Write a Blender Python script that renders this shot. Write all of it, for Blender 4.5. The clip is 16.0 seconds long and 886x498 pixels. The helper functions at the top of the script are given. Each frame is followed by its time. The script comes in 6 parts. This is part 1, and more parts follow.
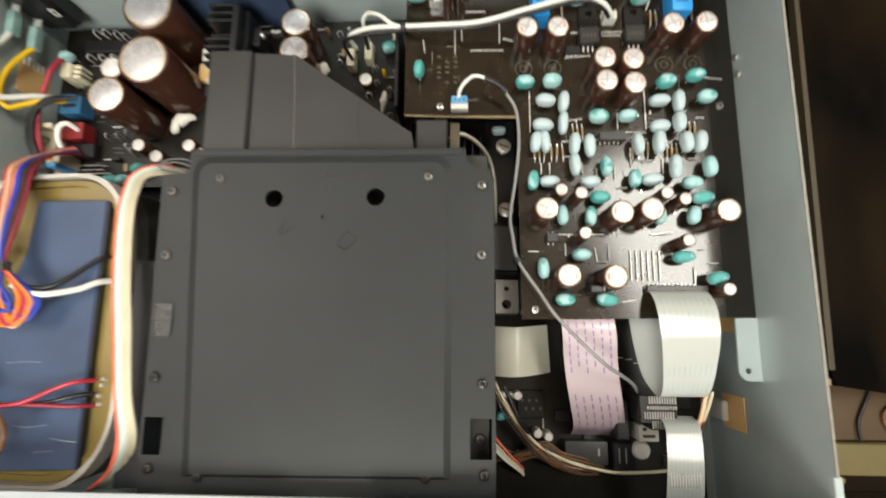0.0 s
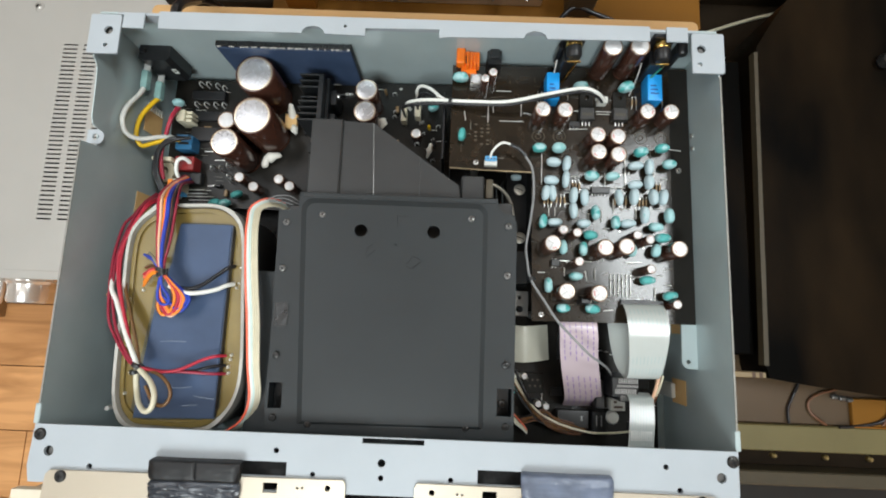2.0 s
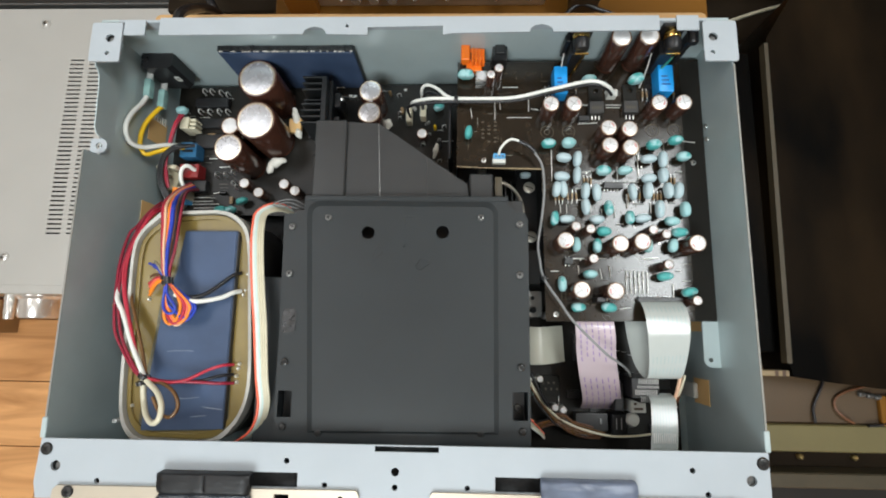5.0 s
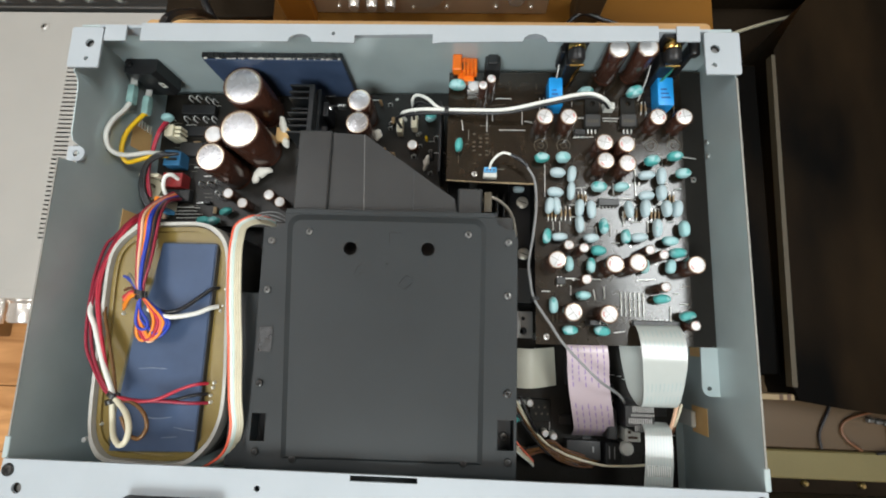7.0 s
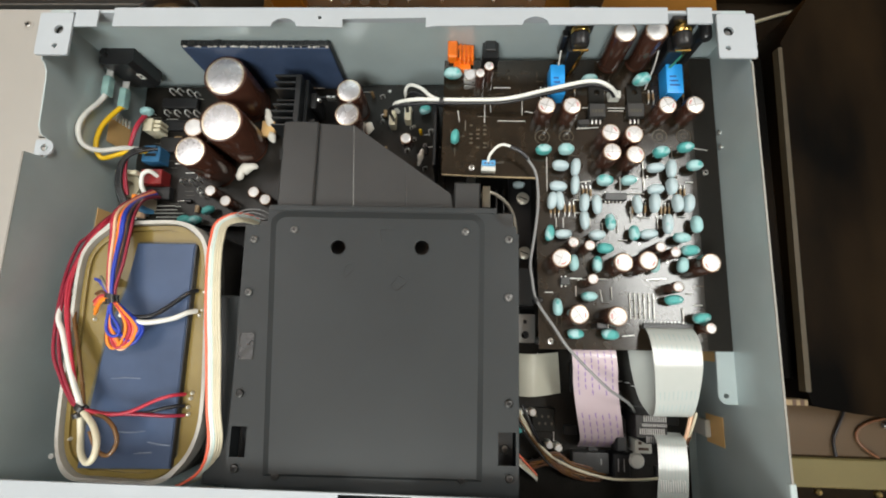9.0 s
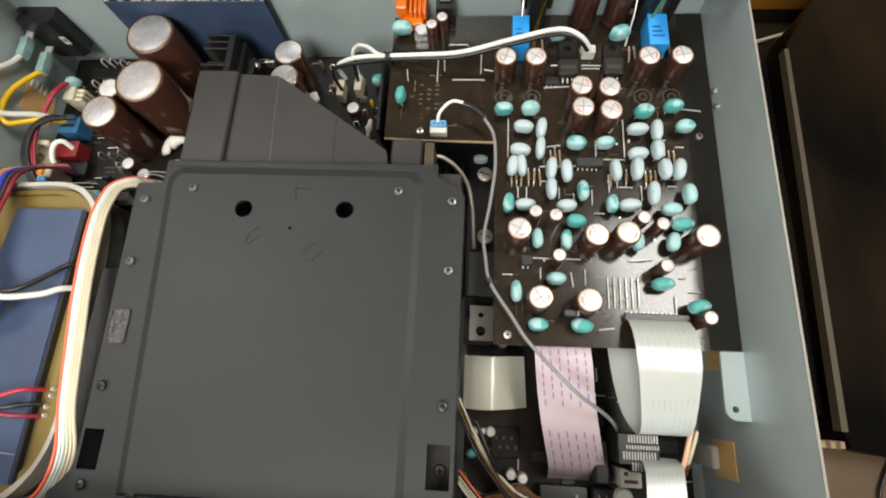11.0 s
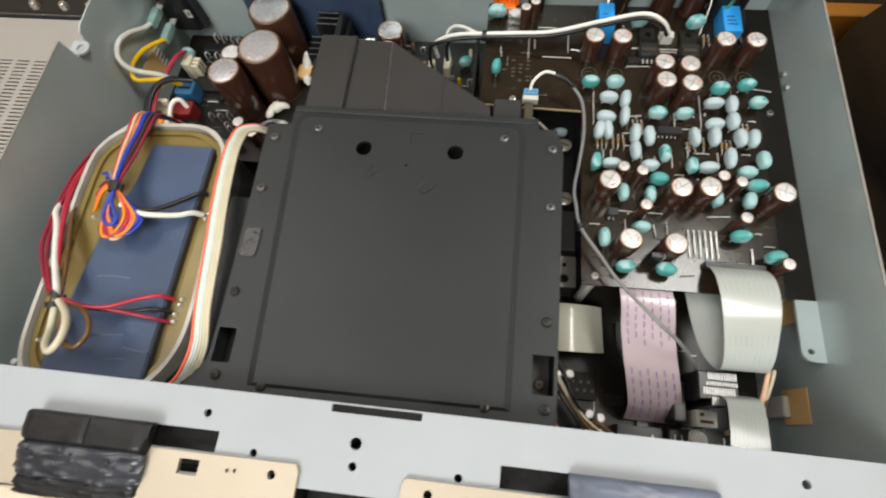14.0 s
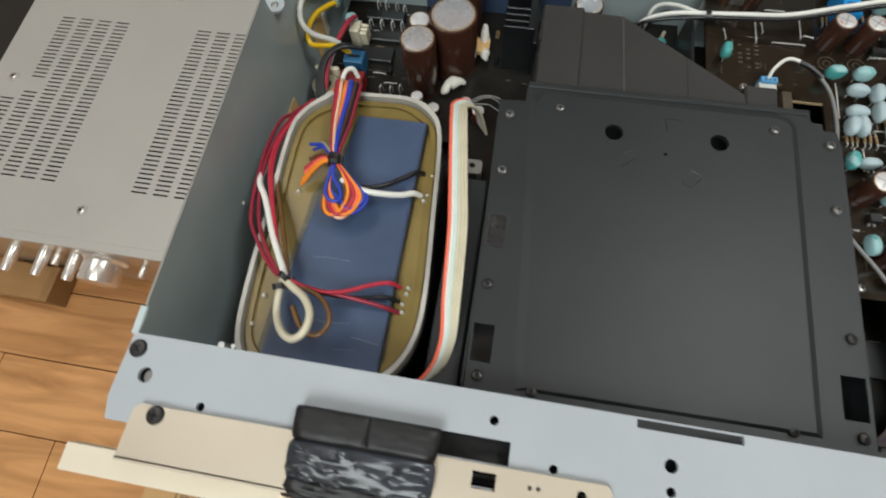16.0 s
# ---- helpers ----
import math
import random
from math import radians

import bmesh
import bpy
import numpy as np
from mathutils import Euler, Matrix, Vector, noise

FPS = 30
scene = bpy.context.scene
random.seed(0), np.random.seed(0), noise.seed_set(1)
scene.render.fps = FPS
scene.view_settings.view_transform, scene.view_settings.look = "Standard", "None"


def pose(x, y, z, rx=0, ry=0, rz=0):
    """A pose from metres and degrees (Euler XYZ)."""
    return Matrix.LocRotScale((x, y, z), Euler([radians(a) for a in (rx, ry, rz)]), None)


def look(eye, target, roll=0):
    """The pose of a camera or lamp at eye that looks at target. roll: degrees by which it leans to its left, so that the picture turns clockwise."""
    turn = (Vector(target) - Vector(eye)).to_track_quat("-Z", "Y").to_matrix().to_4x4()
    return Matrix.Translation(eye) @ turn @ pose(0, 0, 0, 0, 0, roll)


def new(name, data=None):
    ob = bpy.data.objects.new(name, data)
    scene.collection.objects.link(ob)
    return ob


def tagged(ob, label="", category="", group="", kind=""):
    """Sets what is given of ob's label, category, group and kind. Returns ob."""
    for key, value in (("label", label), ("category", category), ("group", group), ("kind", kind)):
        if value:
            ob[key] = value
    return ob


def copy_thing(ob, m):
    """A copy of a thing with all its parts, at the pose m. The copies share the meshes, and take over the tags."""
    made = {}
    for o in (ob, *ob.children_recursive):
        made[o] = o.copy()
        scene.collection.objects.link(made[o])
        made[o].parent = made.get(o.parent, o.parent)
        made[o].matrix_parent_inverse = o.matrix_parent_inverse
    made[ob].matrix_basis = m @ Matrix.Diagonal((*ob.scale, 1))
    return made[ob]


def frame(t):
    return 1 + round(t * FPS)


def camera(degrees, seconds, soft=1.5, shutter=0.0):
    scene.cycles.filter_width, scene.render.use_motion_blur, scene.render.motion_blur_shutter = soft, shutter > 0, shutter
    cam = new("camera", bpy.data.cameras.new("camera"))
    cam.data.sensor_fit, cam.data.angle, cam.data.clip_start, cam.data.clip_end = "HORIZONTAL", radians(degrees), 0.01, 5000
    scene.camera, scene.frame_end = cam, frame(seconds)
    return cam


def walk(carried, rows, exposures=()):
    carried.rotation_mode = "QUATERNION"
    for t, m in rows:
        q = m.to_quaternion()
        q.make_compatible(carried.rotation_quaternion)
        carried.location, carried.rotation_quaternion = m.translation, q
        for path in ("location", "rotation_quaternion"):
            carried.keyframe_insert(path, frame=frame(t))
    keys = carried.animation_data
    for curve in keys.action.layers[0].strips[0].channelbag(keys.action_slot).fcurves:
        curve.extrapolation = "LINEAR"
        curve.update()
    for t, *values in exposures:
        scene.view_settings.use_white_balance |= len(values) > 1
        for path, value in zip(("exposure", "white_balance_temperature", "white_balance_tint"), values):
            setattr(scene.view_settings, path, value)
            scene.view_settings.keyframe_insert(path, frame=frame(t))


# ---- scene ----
cam = camera(85.1, 16.0, 1.9, 0.5)
PATH = [
    (0, (0.06644, 0.08429, 0.29486), (-0.01399, 0.40693, -1.6773), -13.69),
    (0.5, (0.0481, 0.08978, 0.34816), (-0.00503, 0.422, -1.62334), -8.18),
    (1, (0.04331, 0.08988, 0.37601), (-0.00848, 0.38169, -1.60191), -8.49),
    (1.5, (0.04044, 0.08695, 0.38401), (-0.00175, 0.40296, -1.59042), -5.64),
    (2, (0.03497, 0.08784, 0.393), (0.01649, 0.3752, -1.58617), -1.52),
    (2.5, (0.02936, 0.09087, 0.39873), (0.03519, 0.38135, -1.58005), 3.19),
    (3, (0.02157, 0.0874, 0.39889), (0.02722, 0.38688, -1.57856), 2.80),
    (5.3, (0.03836, 0.08474, 0.37977), (-0.01981, 0.40825, -1.59303), -9.54),
    (5.5, (0.0414, 0.08506, 0.37728), (-0.01636, 0.42029, -1.59357), -9.05),
    (6, (0.04785, 0.08631, 0.37428), (-0.02017, 0.41534, -1.59729), -10.61),
    (6.5, (0.04735, 0.08941, 0.36914), (-0.02015, 0.41913, -1.60234), -10.16),
    (7, (0.04665, 0.0948, 0.3707), (-0.03264, 0.43374, -1.59877), -11.47),
    (7.5, (0.05016, 0.09608, 0.37088), (-0.02928, 0.4515, -1.59568), -10.96),
    (8, (0.04671, 0.09537, 0.36404), (-0.02416, 0.4499, -1.60301), -9.96),
    (8.2, (0.04623, 0.09531, 0.36126), (-0.02028, 0.43645, -1.60831), -9.73),
    (10.3, (0.07451, 0.09241, 0.29978), (-0.03068, 0.56967, -1.63959), -10.73),
    (10.5, (0.08549, 0.08461, 0.28924), (-0.02654, 0.59271, -1.6419), -10.55),
    (11, (0.08748, 0.06602, 0.28343), (-0.05036, 0.63017, -1.63039), -11.40),
    (11.5, (0.08415, 0.05054, 0.27815), (-0.05944, 0.65581, -1.62265), -10.77),
    (12, (0.08089, 0.04425, 0.28106), (-0.06071, 0.67984, -1.60997), -9.88),
    (12.5, (0.07335, 0.03652, 0.28667), (-0.07786, 0.70865, -1.59093), -9.88),
    (13, (0.06936, 0.03107, 0.28808), (-0.08645, 0.71225, -1.58588), -9.52),
    (13.5, (0.06625, 0.0231, 0.29108), (-0.09827, 0.71431, -1.57845), -9.18),
    (14, (0.04613, 0.0102, 0.29325), (-0.13714, 0.70103, -1.57468), -9.28),
    (14.5, (0.01949, -0.00461, 0.28722), (-0.17821, 0.66373, -1.58741), -9.17),
    (15, (-0.01796, -0.0144, 0.28113), (-0.22842, 0.63052, -1.6003), -8.99),
    (15.5, (-0.04768, -0.00886, 0.27725), (-0.26069, 0.62225, -1.60858), -8.80),
    (16, (-0.07444, 0.00417, 0.27817), (-0.26607, 0.64782, -1.6057), -7.65),
]
walk(cam, [(t, look(eye, target, roll)) for t, eye, target, roll in PATH], [(0, 0.32, 6900, 11.5), (0.5, 0.14, 6550, 10.8), (1, 0.08, 6150, 9.8), (3, 0.0, 6050, 9.5), (5.5, 0.03, 6100, 9.8), (8.2, 0.05, 6300, 10.5), (10.3, 0.28, 6700, 12.5), (12.5, 0.17, 6650, 12.8), (14, 0.02, 6600, 12.6), (14.5, -0.13, 6500, 11.8), (15, -0.33, 6400, 11), (16, -0.4, 6250, 9.8)])

# ---- light ----
world = bpy.data.worlds.new("room_air")
scene.world = world
world.use_nodes = True
world.node_tree.nodes["Background"].inputs[0].default_value = (0.75, 0.85, 1.0, 1)
world.node_tree.nodes["Background"].inputs[1].default_value = 0.75


def lamp(name, where, target, size, watts, colour, deep=0.0):
    data = bpy.data.lights.new(name, "AREA")
    data.shape, data.size, data.energy, data.color = "RECTANGLE" if deep else "DISK", size, watts, colour
    if deep:
        data.size_y = deep
    ob = new(name, data)
    ob.matrix_world = look(where, target)
    return ob


lamp("ceiling_lamp", (1.02, 0.5, 2.08), (0.1, 0.15, 0), 0.9, 23, (0.98, 1.0, 0.95), 0.45)
lamp("room_light", (-0.3, -1.2, 1.75), (0, 0.15, 0), 1.1, 40, (0.955, 1.0, 0.955))
lamp("side_light", (-1.02, 0.44, 2.05), (0, 0.1, 0), 1.4, 18, (1.0, 0.99, 0.95))

# ---- materials ----


def mat(name, base, rough=0.5, metal=0.0, vary=0.12, scale=60.0, bump=0.0, bump_scale=400.0, coat=0.0, spec=0.5, stretch=(1, 1, 1), second=None, warp=0.0, band=(0.35, 0.85)):
    """A principled surface with broad stains and fine grain, at real-world size."""
    m = bpy.data.materials.new(name)
    m.use_nodes = True
    nt = m.node_tree
    nodes, links = nt.nodes, nt.links
    b = nodes["Principled BSDF"]
    b.inputs["Metallic"].default_value = metal
    b.inputs["Coat Weight"].default_value = coat
    b.inputs["Coat Roughness"].default_value = 0.08
    b.inputs["Specular IOR Level"].default_value = spec
    geo = nodes.new("ShaderNodeNewGeometry")
    mp = nodes.new("ShaderNodeMapping")
    mp.inputs["Scale"].default_value = stretch
    links.new(geo.outputs["Position"], mp.inputs["Vector"])
    big, fine = nodes.new("ShaderNodeTexNoise"), nodes.new("ShaderNodeTexNoise")
    big.inputs["Scale"].default_value, big.inputs["Detail"].default_value = scale, 4
    big.inputs["Distortion"].default_value = warp
    fine.inputs["Scale"].default_value, fine.inputs["Detail"].default_value = bump_scale, 3
    links.new(mp.outputs[0], big.inputs["Vector"])
    links.new(mp.outputs[0], fine.inputs["Vector"])
    info = nodes.new("ShaderNodeObjectInfo")
    add = nodes.new("ShaderNodeMath")
    add.operation = "MULTIPLY_ADD"
    links.new(info.outputs["Random"], add.inputs[0])
    add.inputs[1].default_value = 0.25
    links.new(big.outputs["Fac"], add.inputs[2])
    ramp = nodes.new("ShaderNodeValToRGB")
    lo = second or tuple(c * (1 - vary) for c in base)
    ramp.color_ramp.elements[0].position, ramp.color_ramp.elements[1].position = band
    ramp.color_ramp.elements[0].color = (*lo, 1)
    ramp.color_ramp.elements[1].color = (*[min(1, c * (1 + vary * 0.5)) for c in base], 1)
    links.new(add.outputs[0], ramp.inputs[0])
    links.new(ramp.outputs[0], b.inputs["Base Color"])
    rr = nodes.new("ShaderNodeMapRange")
    rr.inputs["To Min"].default_value, rr.inputs["To Max"].default_value = max(0.02, rough * 0.75), min(1, rough * 1.25)
    links.new(fine.outputs["Fac"], rr.inputs["Value"])
    links.new(rr.outputs[0], b.inputs["Roughness"])
    if bump:
        bp = nodes.new("ShaderNodeBump")
        bp.inputs["Strength"].default_value, bp.inputs["Distance"].default_value = bump, 0.0006
        links.new(fine.outputs["Fac"], bp.inputs["Height"])
        links.new(bp.outputs[0], b.inputs["Normal"])
    return m


STEEL = mat("zinc_plated_steel", (0.44, 0.518, 0.526), 0.34, 0.2, 0.12, 25, 0.05, 900)
FLANGE = mat("bright_zinc_steel", (0.405, 0.44, 0.472), 0.50, 0.05, 0.06, 30, 0.04, 900, spec=0.35)
COVER = mat("dark_grey_paint", (0.0180, 0.0217, 0.0236), 0.43, 0, 0.14, 30, 0.10, 2500, spec=0.40)
COVER_HI = mat("dark_plastic", (0.034, 0.034, 0.034), 0.40, 0, 0.15, 40, 0.08, 1800, spec=0.35)
# near-black fill that paints the darkness of holes, slots and gaps
HOLE = mat("painted_black_void", (0.006, 0.006, 0.006), 0.8)
PCB = mat("black_solder_resist", (0.0185, 0.0130, 0.0080), 0.15, 0, 0.5, 120, 0.03, 700, 0.0, spec=0.50)
PCB_EDGE = mat("brown_board_edge", (0.27, 0.20, 0.11), 0.6)
PSU = mat("power_board_resist", (0.0135, 0.012, 0.010), 0.30, 0, 0.4, 90, 0.05, 700, spec=0.25)
SLEEVE = mat("brown_shrink_sleeve", (0.055, 0.022, 0.014), 0.18, 0, 0.15, 80, 0.02, 500, 0.3)
ALU = mat("bare_aluminium", (0.66, 0.66, 0.665), 0.36, 0.25, 0.22, 170, 0.22, 420)
ALU_DULL = mat("dull_aluminium", (0.52, 0.52, 0.545), 0.27, 0.55, 0.2, 90, 0.12, 200)
ALU_BRIGHT = mat("bright_rolled_rim", (0.72, 0.62, 0.48), 0.2, 0.7)
ALU_RIM = mat("sleeve_rim", (0.46, 0.34, 0.24), 0.26, 0.5)
# teal coat; its pale patches imitate a broad sheen in the colour
TEAL = mat("teal_dip_painted_sheen", (0.30, 0.50, 0.51), 0.52, 0, 0.12, 120, 0.15, 700, second=(0.075, 0.345, 0.33), band=(0.57, 0.64), spec=0.4)
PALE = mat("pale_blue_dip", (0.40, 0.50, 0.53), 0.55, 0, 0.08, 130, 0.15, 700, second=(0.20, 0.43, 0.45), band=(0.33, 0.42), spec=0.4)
BLUE = mat("blue_film_case", (0.02, 0.30, 0.74), 0.35, 0, 0.15, 90, 0.04, 600)
ORANGE = mat("orange_plastic", (0.95, 0.20, 0.01), 0.32, 0, 0.12, 120)
BLACK = mat("black_plastic", (0.012, 0.012, 0.013), 0.35, 0, 0.25, 80, 0.06, 900)
WHITE = mat("white_plastic", (0.62, 0.62, 0.57), 0.4, 0, 0.08, 120)
CREAM = mat("cream_wire", (0.64, 0.59, 0.44), 0.36, 0, 0.08, 120)
WHITE_WIRE = mat("white_wire", (0.78, 0.78, 0.73), 0.35, 0, 0.08, 120)
RED = mat("red_wire", (0.46, 0.025, 0.05), 0.35, 0, 0.15, 120)
CRIMSON = mat("crimson_wire", (0.27, 0.018, 0.04), 0.35, 0, 0.15, 120)
SALMON = mat("salmon_wire", (0.85, 0.16, 0.09), 0.38, 0, 0.1, 120)
ORANGE_WIRE = mat("orange_wire", (0.88, 0.26, 0.02), 0.36, 0, 0.12, 120)
PEACH = mat("peach_wire", (0.85, 0.55, 0.36), 0.36, 0, 0.1, 120)
BLUE_WIRE = mat("blue_wire", (0.02, 0.05, 0.42), 0.36, 0, 0.12, 120)
YELLOW = mat("yellow_wire", (0.82, 0.52, 0.01), 0.36, 0, 0.1, 120)
BLACK_WIRE = mat("black_wire", (0.012, 0.012, 0.014), 0.32, 0, 0.2, 120)
BROWN_WIRE = mat("brown_wire", (0.13, 0.055, 0.025), 0.36, 0, 0.15, 120)
AMBER_WIRE = mat("amber_wire", (0.15, 0.075, 0.027), 0.25, 0, 0.2, 120)
SILK = mat("board_print", (0.17, 0.165, 0.14), 0.6)
SILK_TAN = mat("tan_board_print", (0.062, 0.050, 0.031), 0.6)
GREY_WIRE = mat("grey_wire", (0.22, 0.22, 0.22), 0.42, 0, 0.1, 120)
AQUA = mat("pale_aqua_wire", (0.62, 0.74, 0.70), 0.38, 0, 0.08, 120)
RESIN = mat("olive_potting_resin", (0.200, 0.145, 0.045), 0.22, 0, 0.25, 40, 0.10, 60, 0.06, spec=0.3)
RING = mat("off_white_tape", (0.47, 0.455, 0.415), 0.40, 0, 0.30, 50, 0.15, 300)
CORE = mat("blue_insulating_film", (0.052, 0.080, 0.148), 0.40, 0, 0.22, 45, 0.05, 120, spec=0.28)
CAN = mat("black_varnish", (0.015, 0.014, 0.013), 0.4)
TIN = mat("tinned_wire", (0.78, 0.78, 0.75), 0.30, 0.5)
BRAID = mat("tinned_braid", (0.46, 0.43, 0.37), 0.35, 0.5)
ANODISED = mat("black_anodised", (0.014, 0.0155, 0.017), 0.36, 0.3, 0.2, 60)
SUNK = mat("film_under_resin", (0.100, 0.092, 0.058), 0.28, 0, 0.2, 60, 0.05, 120, spec=0.3)
CUT_EDGE = mat("sheared_steel_edge", (0.27, 0.26, 0.235), 0.5, 0.1)
# paler than the film, to paint the glints on its creases
CREASE_GLINT = mat("painted_crease_glint", (0.17, 0.21, 0.29), 0.14, 0, 0.1, 200)
PRINT_BLUE = mat("dark_blue_print", (0.01, 0.06, 0.25), 0.5)
DULL = mat("dull_steel_screw", (0.19, 0.19, 0.185), 0.34, 0.7)
# darker grey that paints the shading of the scored grooves
SCORE = mat("score_shade", (0.40, 0.39, 0.385), 0.30, 0.4)
RED_MARK = mat("faded_red_stamp", (0.55, 0.24, 0.22), 0.45)
PIN = mat("dull_tin_pin", (0.44, 0.44, 0.43), 0.34, 0.6)
SCREW = mat("chrome_screw", (0.62, 0.62, 0.60), 0.28, 0.9)
BLACK_SCREW = mat("black_screw", (0.035, 0.034, 0.033), 0.32, 0.5)
GOLD = mat("champagne_anodised", (0.565, 0.500, 0.400), 0.38, 0.45, 0.05, 20, 0.04, 1500, spec=0.4)
# lighter copy of the panel metal, with the lip's brightness in the colour
GOLD_LIP = mat("lit_champagne_lip", (0.78, 0.71, 0.57), 0.42, 0.2, 0.05, 20, 0.04, 1500, spec=0.4)
GOLD_JACK = mat("gold_plating", (0.85, 0.58, 0.18), 0.2, 1.0)
TAPE_BLACK = mat("black_tape", (0.0075, 0.0075, 0.0085), 0.45, 0, 0.3, 60, 0.5, 220, spec=0.4, stretch=(0.6, 1, 1))
# black tape; paler blue-grey streaks paint the sheen on its folds
TAPE_SHINY = mat("wrinkled_tape_painted_sheen", (0.072, 0.083, 0.105), 0.26, 0, 0.5, 60, 0.30, 90, stretch=(0.16, 1, 1), second=(0.008, 0.009, 0.011), spec=0.5, band=(0.54, 0.95))
TAPE_BLUE = mat("faded_blue_tape", (0.125, 0.15, 0.21), 0.36, 0, 0.40, 110, 0.6, 150, 0.1, stretch=(0.5, 1, 1), second=(0.045, 0.054, 0.08))
KRAFT = mat("kraft_tape", (0.78, 0.50, 0.21), 0.5, 0, 0.08, 60)
FFC = mat("white_ribbon_film", (0.45, 0.475, 0.455), 0.22, 0, 0.05, 60, 0.0, 300, 0.25)
FFC_CREAM = mat("cream_ribbon_film", (0.50, 0.49, 0.41), 0.24, 0, 0.06, 60, 0.0, 300, 0.3)
FFC_PINK = mat("pink_ribbon_film", (0.53, 0.435, 0.47), 0.22, 0, 0.05, 60, 0.0, 300, 0.3)
FFC_LINE = mat("ribbon_stripe", (0.37, 0.455, 0.455), 0.24)
FFC_MARK = mat("violet_print", (0.24, 0.15, 0.38), 0.5)
GLUE = mat("white_glue", (0.72, 0.69, 0.62), 0.35, 0, 0.12, 150, 0.2, 300)
SOCKET_BLUE = mat("blue_socket", (0.03, 0.13, 0.26), 0.4)
SOCKET_SKY = mat("sky_blue_housing", (0.10, 0.36, 0.66), 0.4)
SOCKET_RED = mat("dark_red_socket", (0.24, 0.018, 0.018), 0.4)
OLIVE = mat("olive_coil", (0.30, 0.27, 0.19), 0.5)
CLEAR = mat("milky_sleeve", (0.26, 0.42, 0.40), 0.16, 0, 0.3, 150)
RESIST = mat("tan_resistor", (0.30, 0.20, 0.10), 0.4, 0, 0.4, 900)
SILVER = mat("silver_paint", (0.47, 0.455, 0.425), 0.48, 0.2, 0.05, 10, 0.03, 1500)
FACE = mat("brushed_face", (0.62, 0.55, 0.46), 0.32, 0.75, 0.06, 60, 0.05, 900, stretch=(0.05, 1, 1))
KNOB = mat("polished_knob", (0.82, 0.80, 0.77), 0.24, 0.8)
CARD = mat("cardboard", (0.50, 0.30, 0.125), 0.75, 0, 0.10, 18, 0.12, 900)
CARD_RED = mat("red_print", (0.40, 0.016, 0.025), 0.6, 0, 0.06, 40)
# printing ink; also paints the dark of small slots and holes
INK = mat("dark_print_and_slots", (0.09, 0.055, 0.035), 0.7)
INK_WHITE = mat("white_print", (0.78, 0.72, 0.68), 0.6)
PLANK = mat("oak_laminate", (0.60, 0.308, 0.122), 0.36, 0, 0.20, 26, 0.10, 260, 0.18, stretch=(0.12, 1, 1), second=(0.35, 0.158, 0.052), band=(0.40, 0.80), warp=1.8)
STICKER = mat("clear_embossed_sticker", (0.022, 0.023, 0.024), 0.24, 0, 0.4, 220, 1.0, 330, 0.15)
BARE = mat("matt_board_margin", (0.012, 0.011, 0.009), 0.6, spec=0.2)
SEAM = mat("plank_joint", (0.11, 0.045, 0.015), 0.7)
DARKWOOD = mat("black_lacquer", (0.0125, 0.0076, 0.0036), 0.45, 0, 0.45, 13, 0.08, 200, spec=0.04, stretch=(1, 0.35, 1), second=(0.0012, 0.0010, 0.0008), band=(0.50, 0.84))
UMBER = mat("dark_umber_board", (0.020, 0.013, 0.007), 0.6, 0, 0.4, 14, 0.05, 200, spec=0.1)
RACKWOOD = mat("brown_veneer", (0.098, 0.062, 0.032), 0.45, 0, 0.3, 10, 0.05, 150, stretch=(0.12, 1, 1))
BOARD = mat("tan_board", (0.30, 0.165, 0.062), 0.45, 0, 0.25, 22, 0.06, 200, stretch=(0.12, 1, 1))
OLIVEBAR = mat("olive_board", (0.140, 0.116, 0.046), 0.5, 0, 0.15, 14, 0.05, 200)
AMBER = mat("amber_pine", (0.27, 0.105, 0.014), 0.5, 0, 0.3, 12, 0.05, 200, spec=0.15, stretch=(0.12, 1, 1))
HONEY = mat("honey_pine", (0.185, 0.080, 0.010), 0.55, 0, 0.35, 12, 0.05, 200, spec=0.15, stretch=(0.12, 1, 1))
BRONZE = mat("bronze_strip", (0.058, 0.046, 0.027), 0.5, 0.1)
PAINT = mat("room_paint", (0.72, 0.70, 0.66), 0.8, 0, 0.04, 2)
BRASS = mat("brass_stud", (0.55, 0.42, 0.18), 0.3, 0.8)

# ---- building helpers, in millimetres ----
MM = 0.001
ORIGIN = {}


def thing(name, at=(0, 0, 0), label="", category="", group="", kind=""):
    ob = new(name)
    ob.empty_display_size = 0.005
    ob.location = Vector(at) * MM
    ORIGIN[ob.name] = Vector(at)
    return tagged(ob, label, category, group, kind)


def mesh_of(name, bm, material, at=(0, 0, 0), sharp=35):
    bmesh.ops.recalc_face_normals(bm, faces=bm.faces)
    me = bpy.data.meshes.new(name)
    off = Vector(at)
    for v in bm.verts:
        v.co = (v.co - off) * MM
    bm.to_mesh(me)
    bm.free()
    for p in me.polygons:
        p.use_smooth = True
    me.set_sharp_from_angle(angle=radians(sharp))
    for one in material if isinstance(material, (list, tuple)) else [material]:
        me.materials.append(one)
    return me


def part(name, bm, material, parent, label="", sharp=35):
    base = ORIGIN[parent.name]
    ob = new(name, mesh_of(name, bm, material, base, sharp))
    ob.parent = parent
    ORIGIN[ob.name] = base
    return tagged(ob, label)


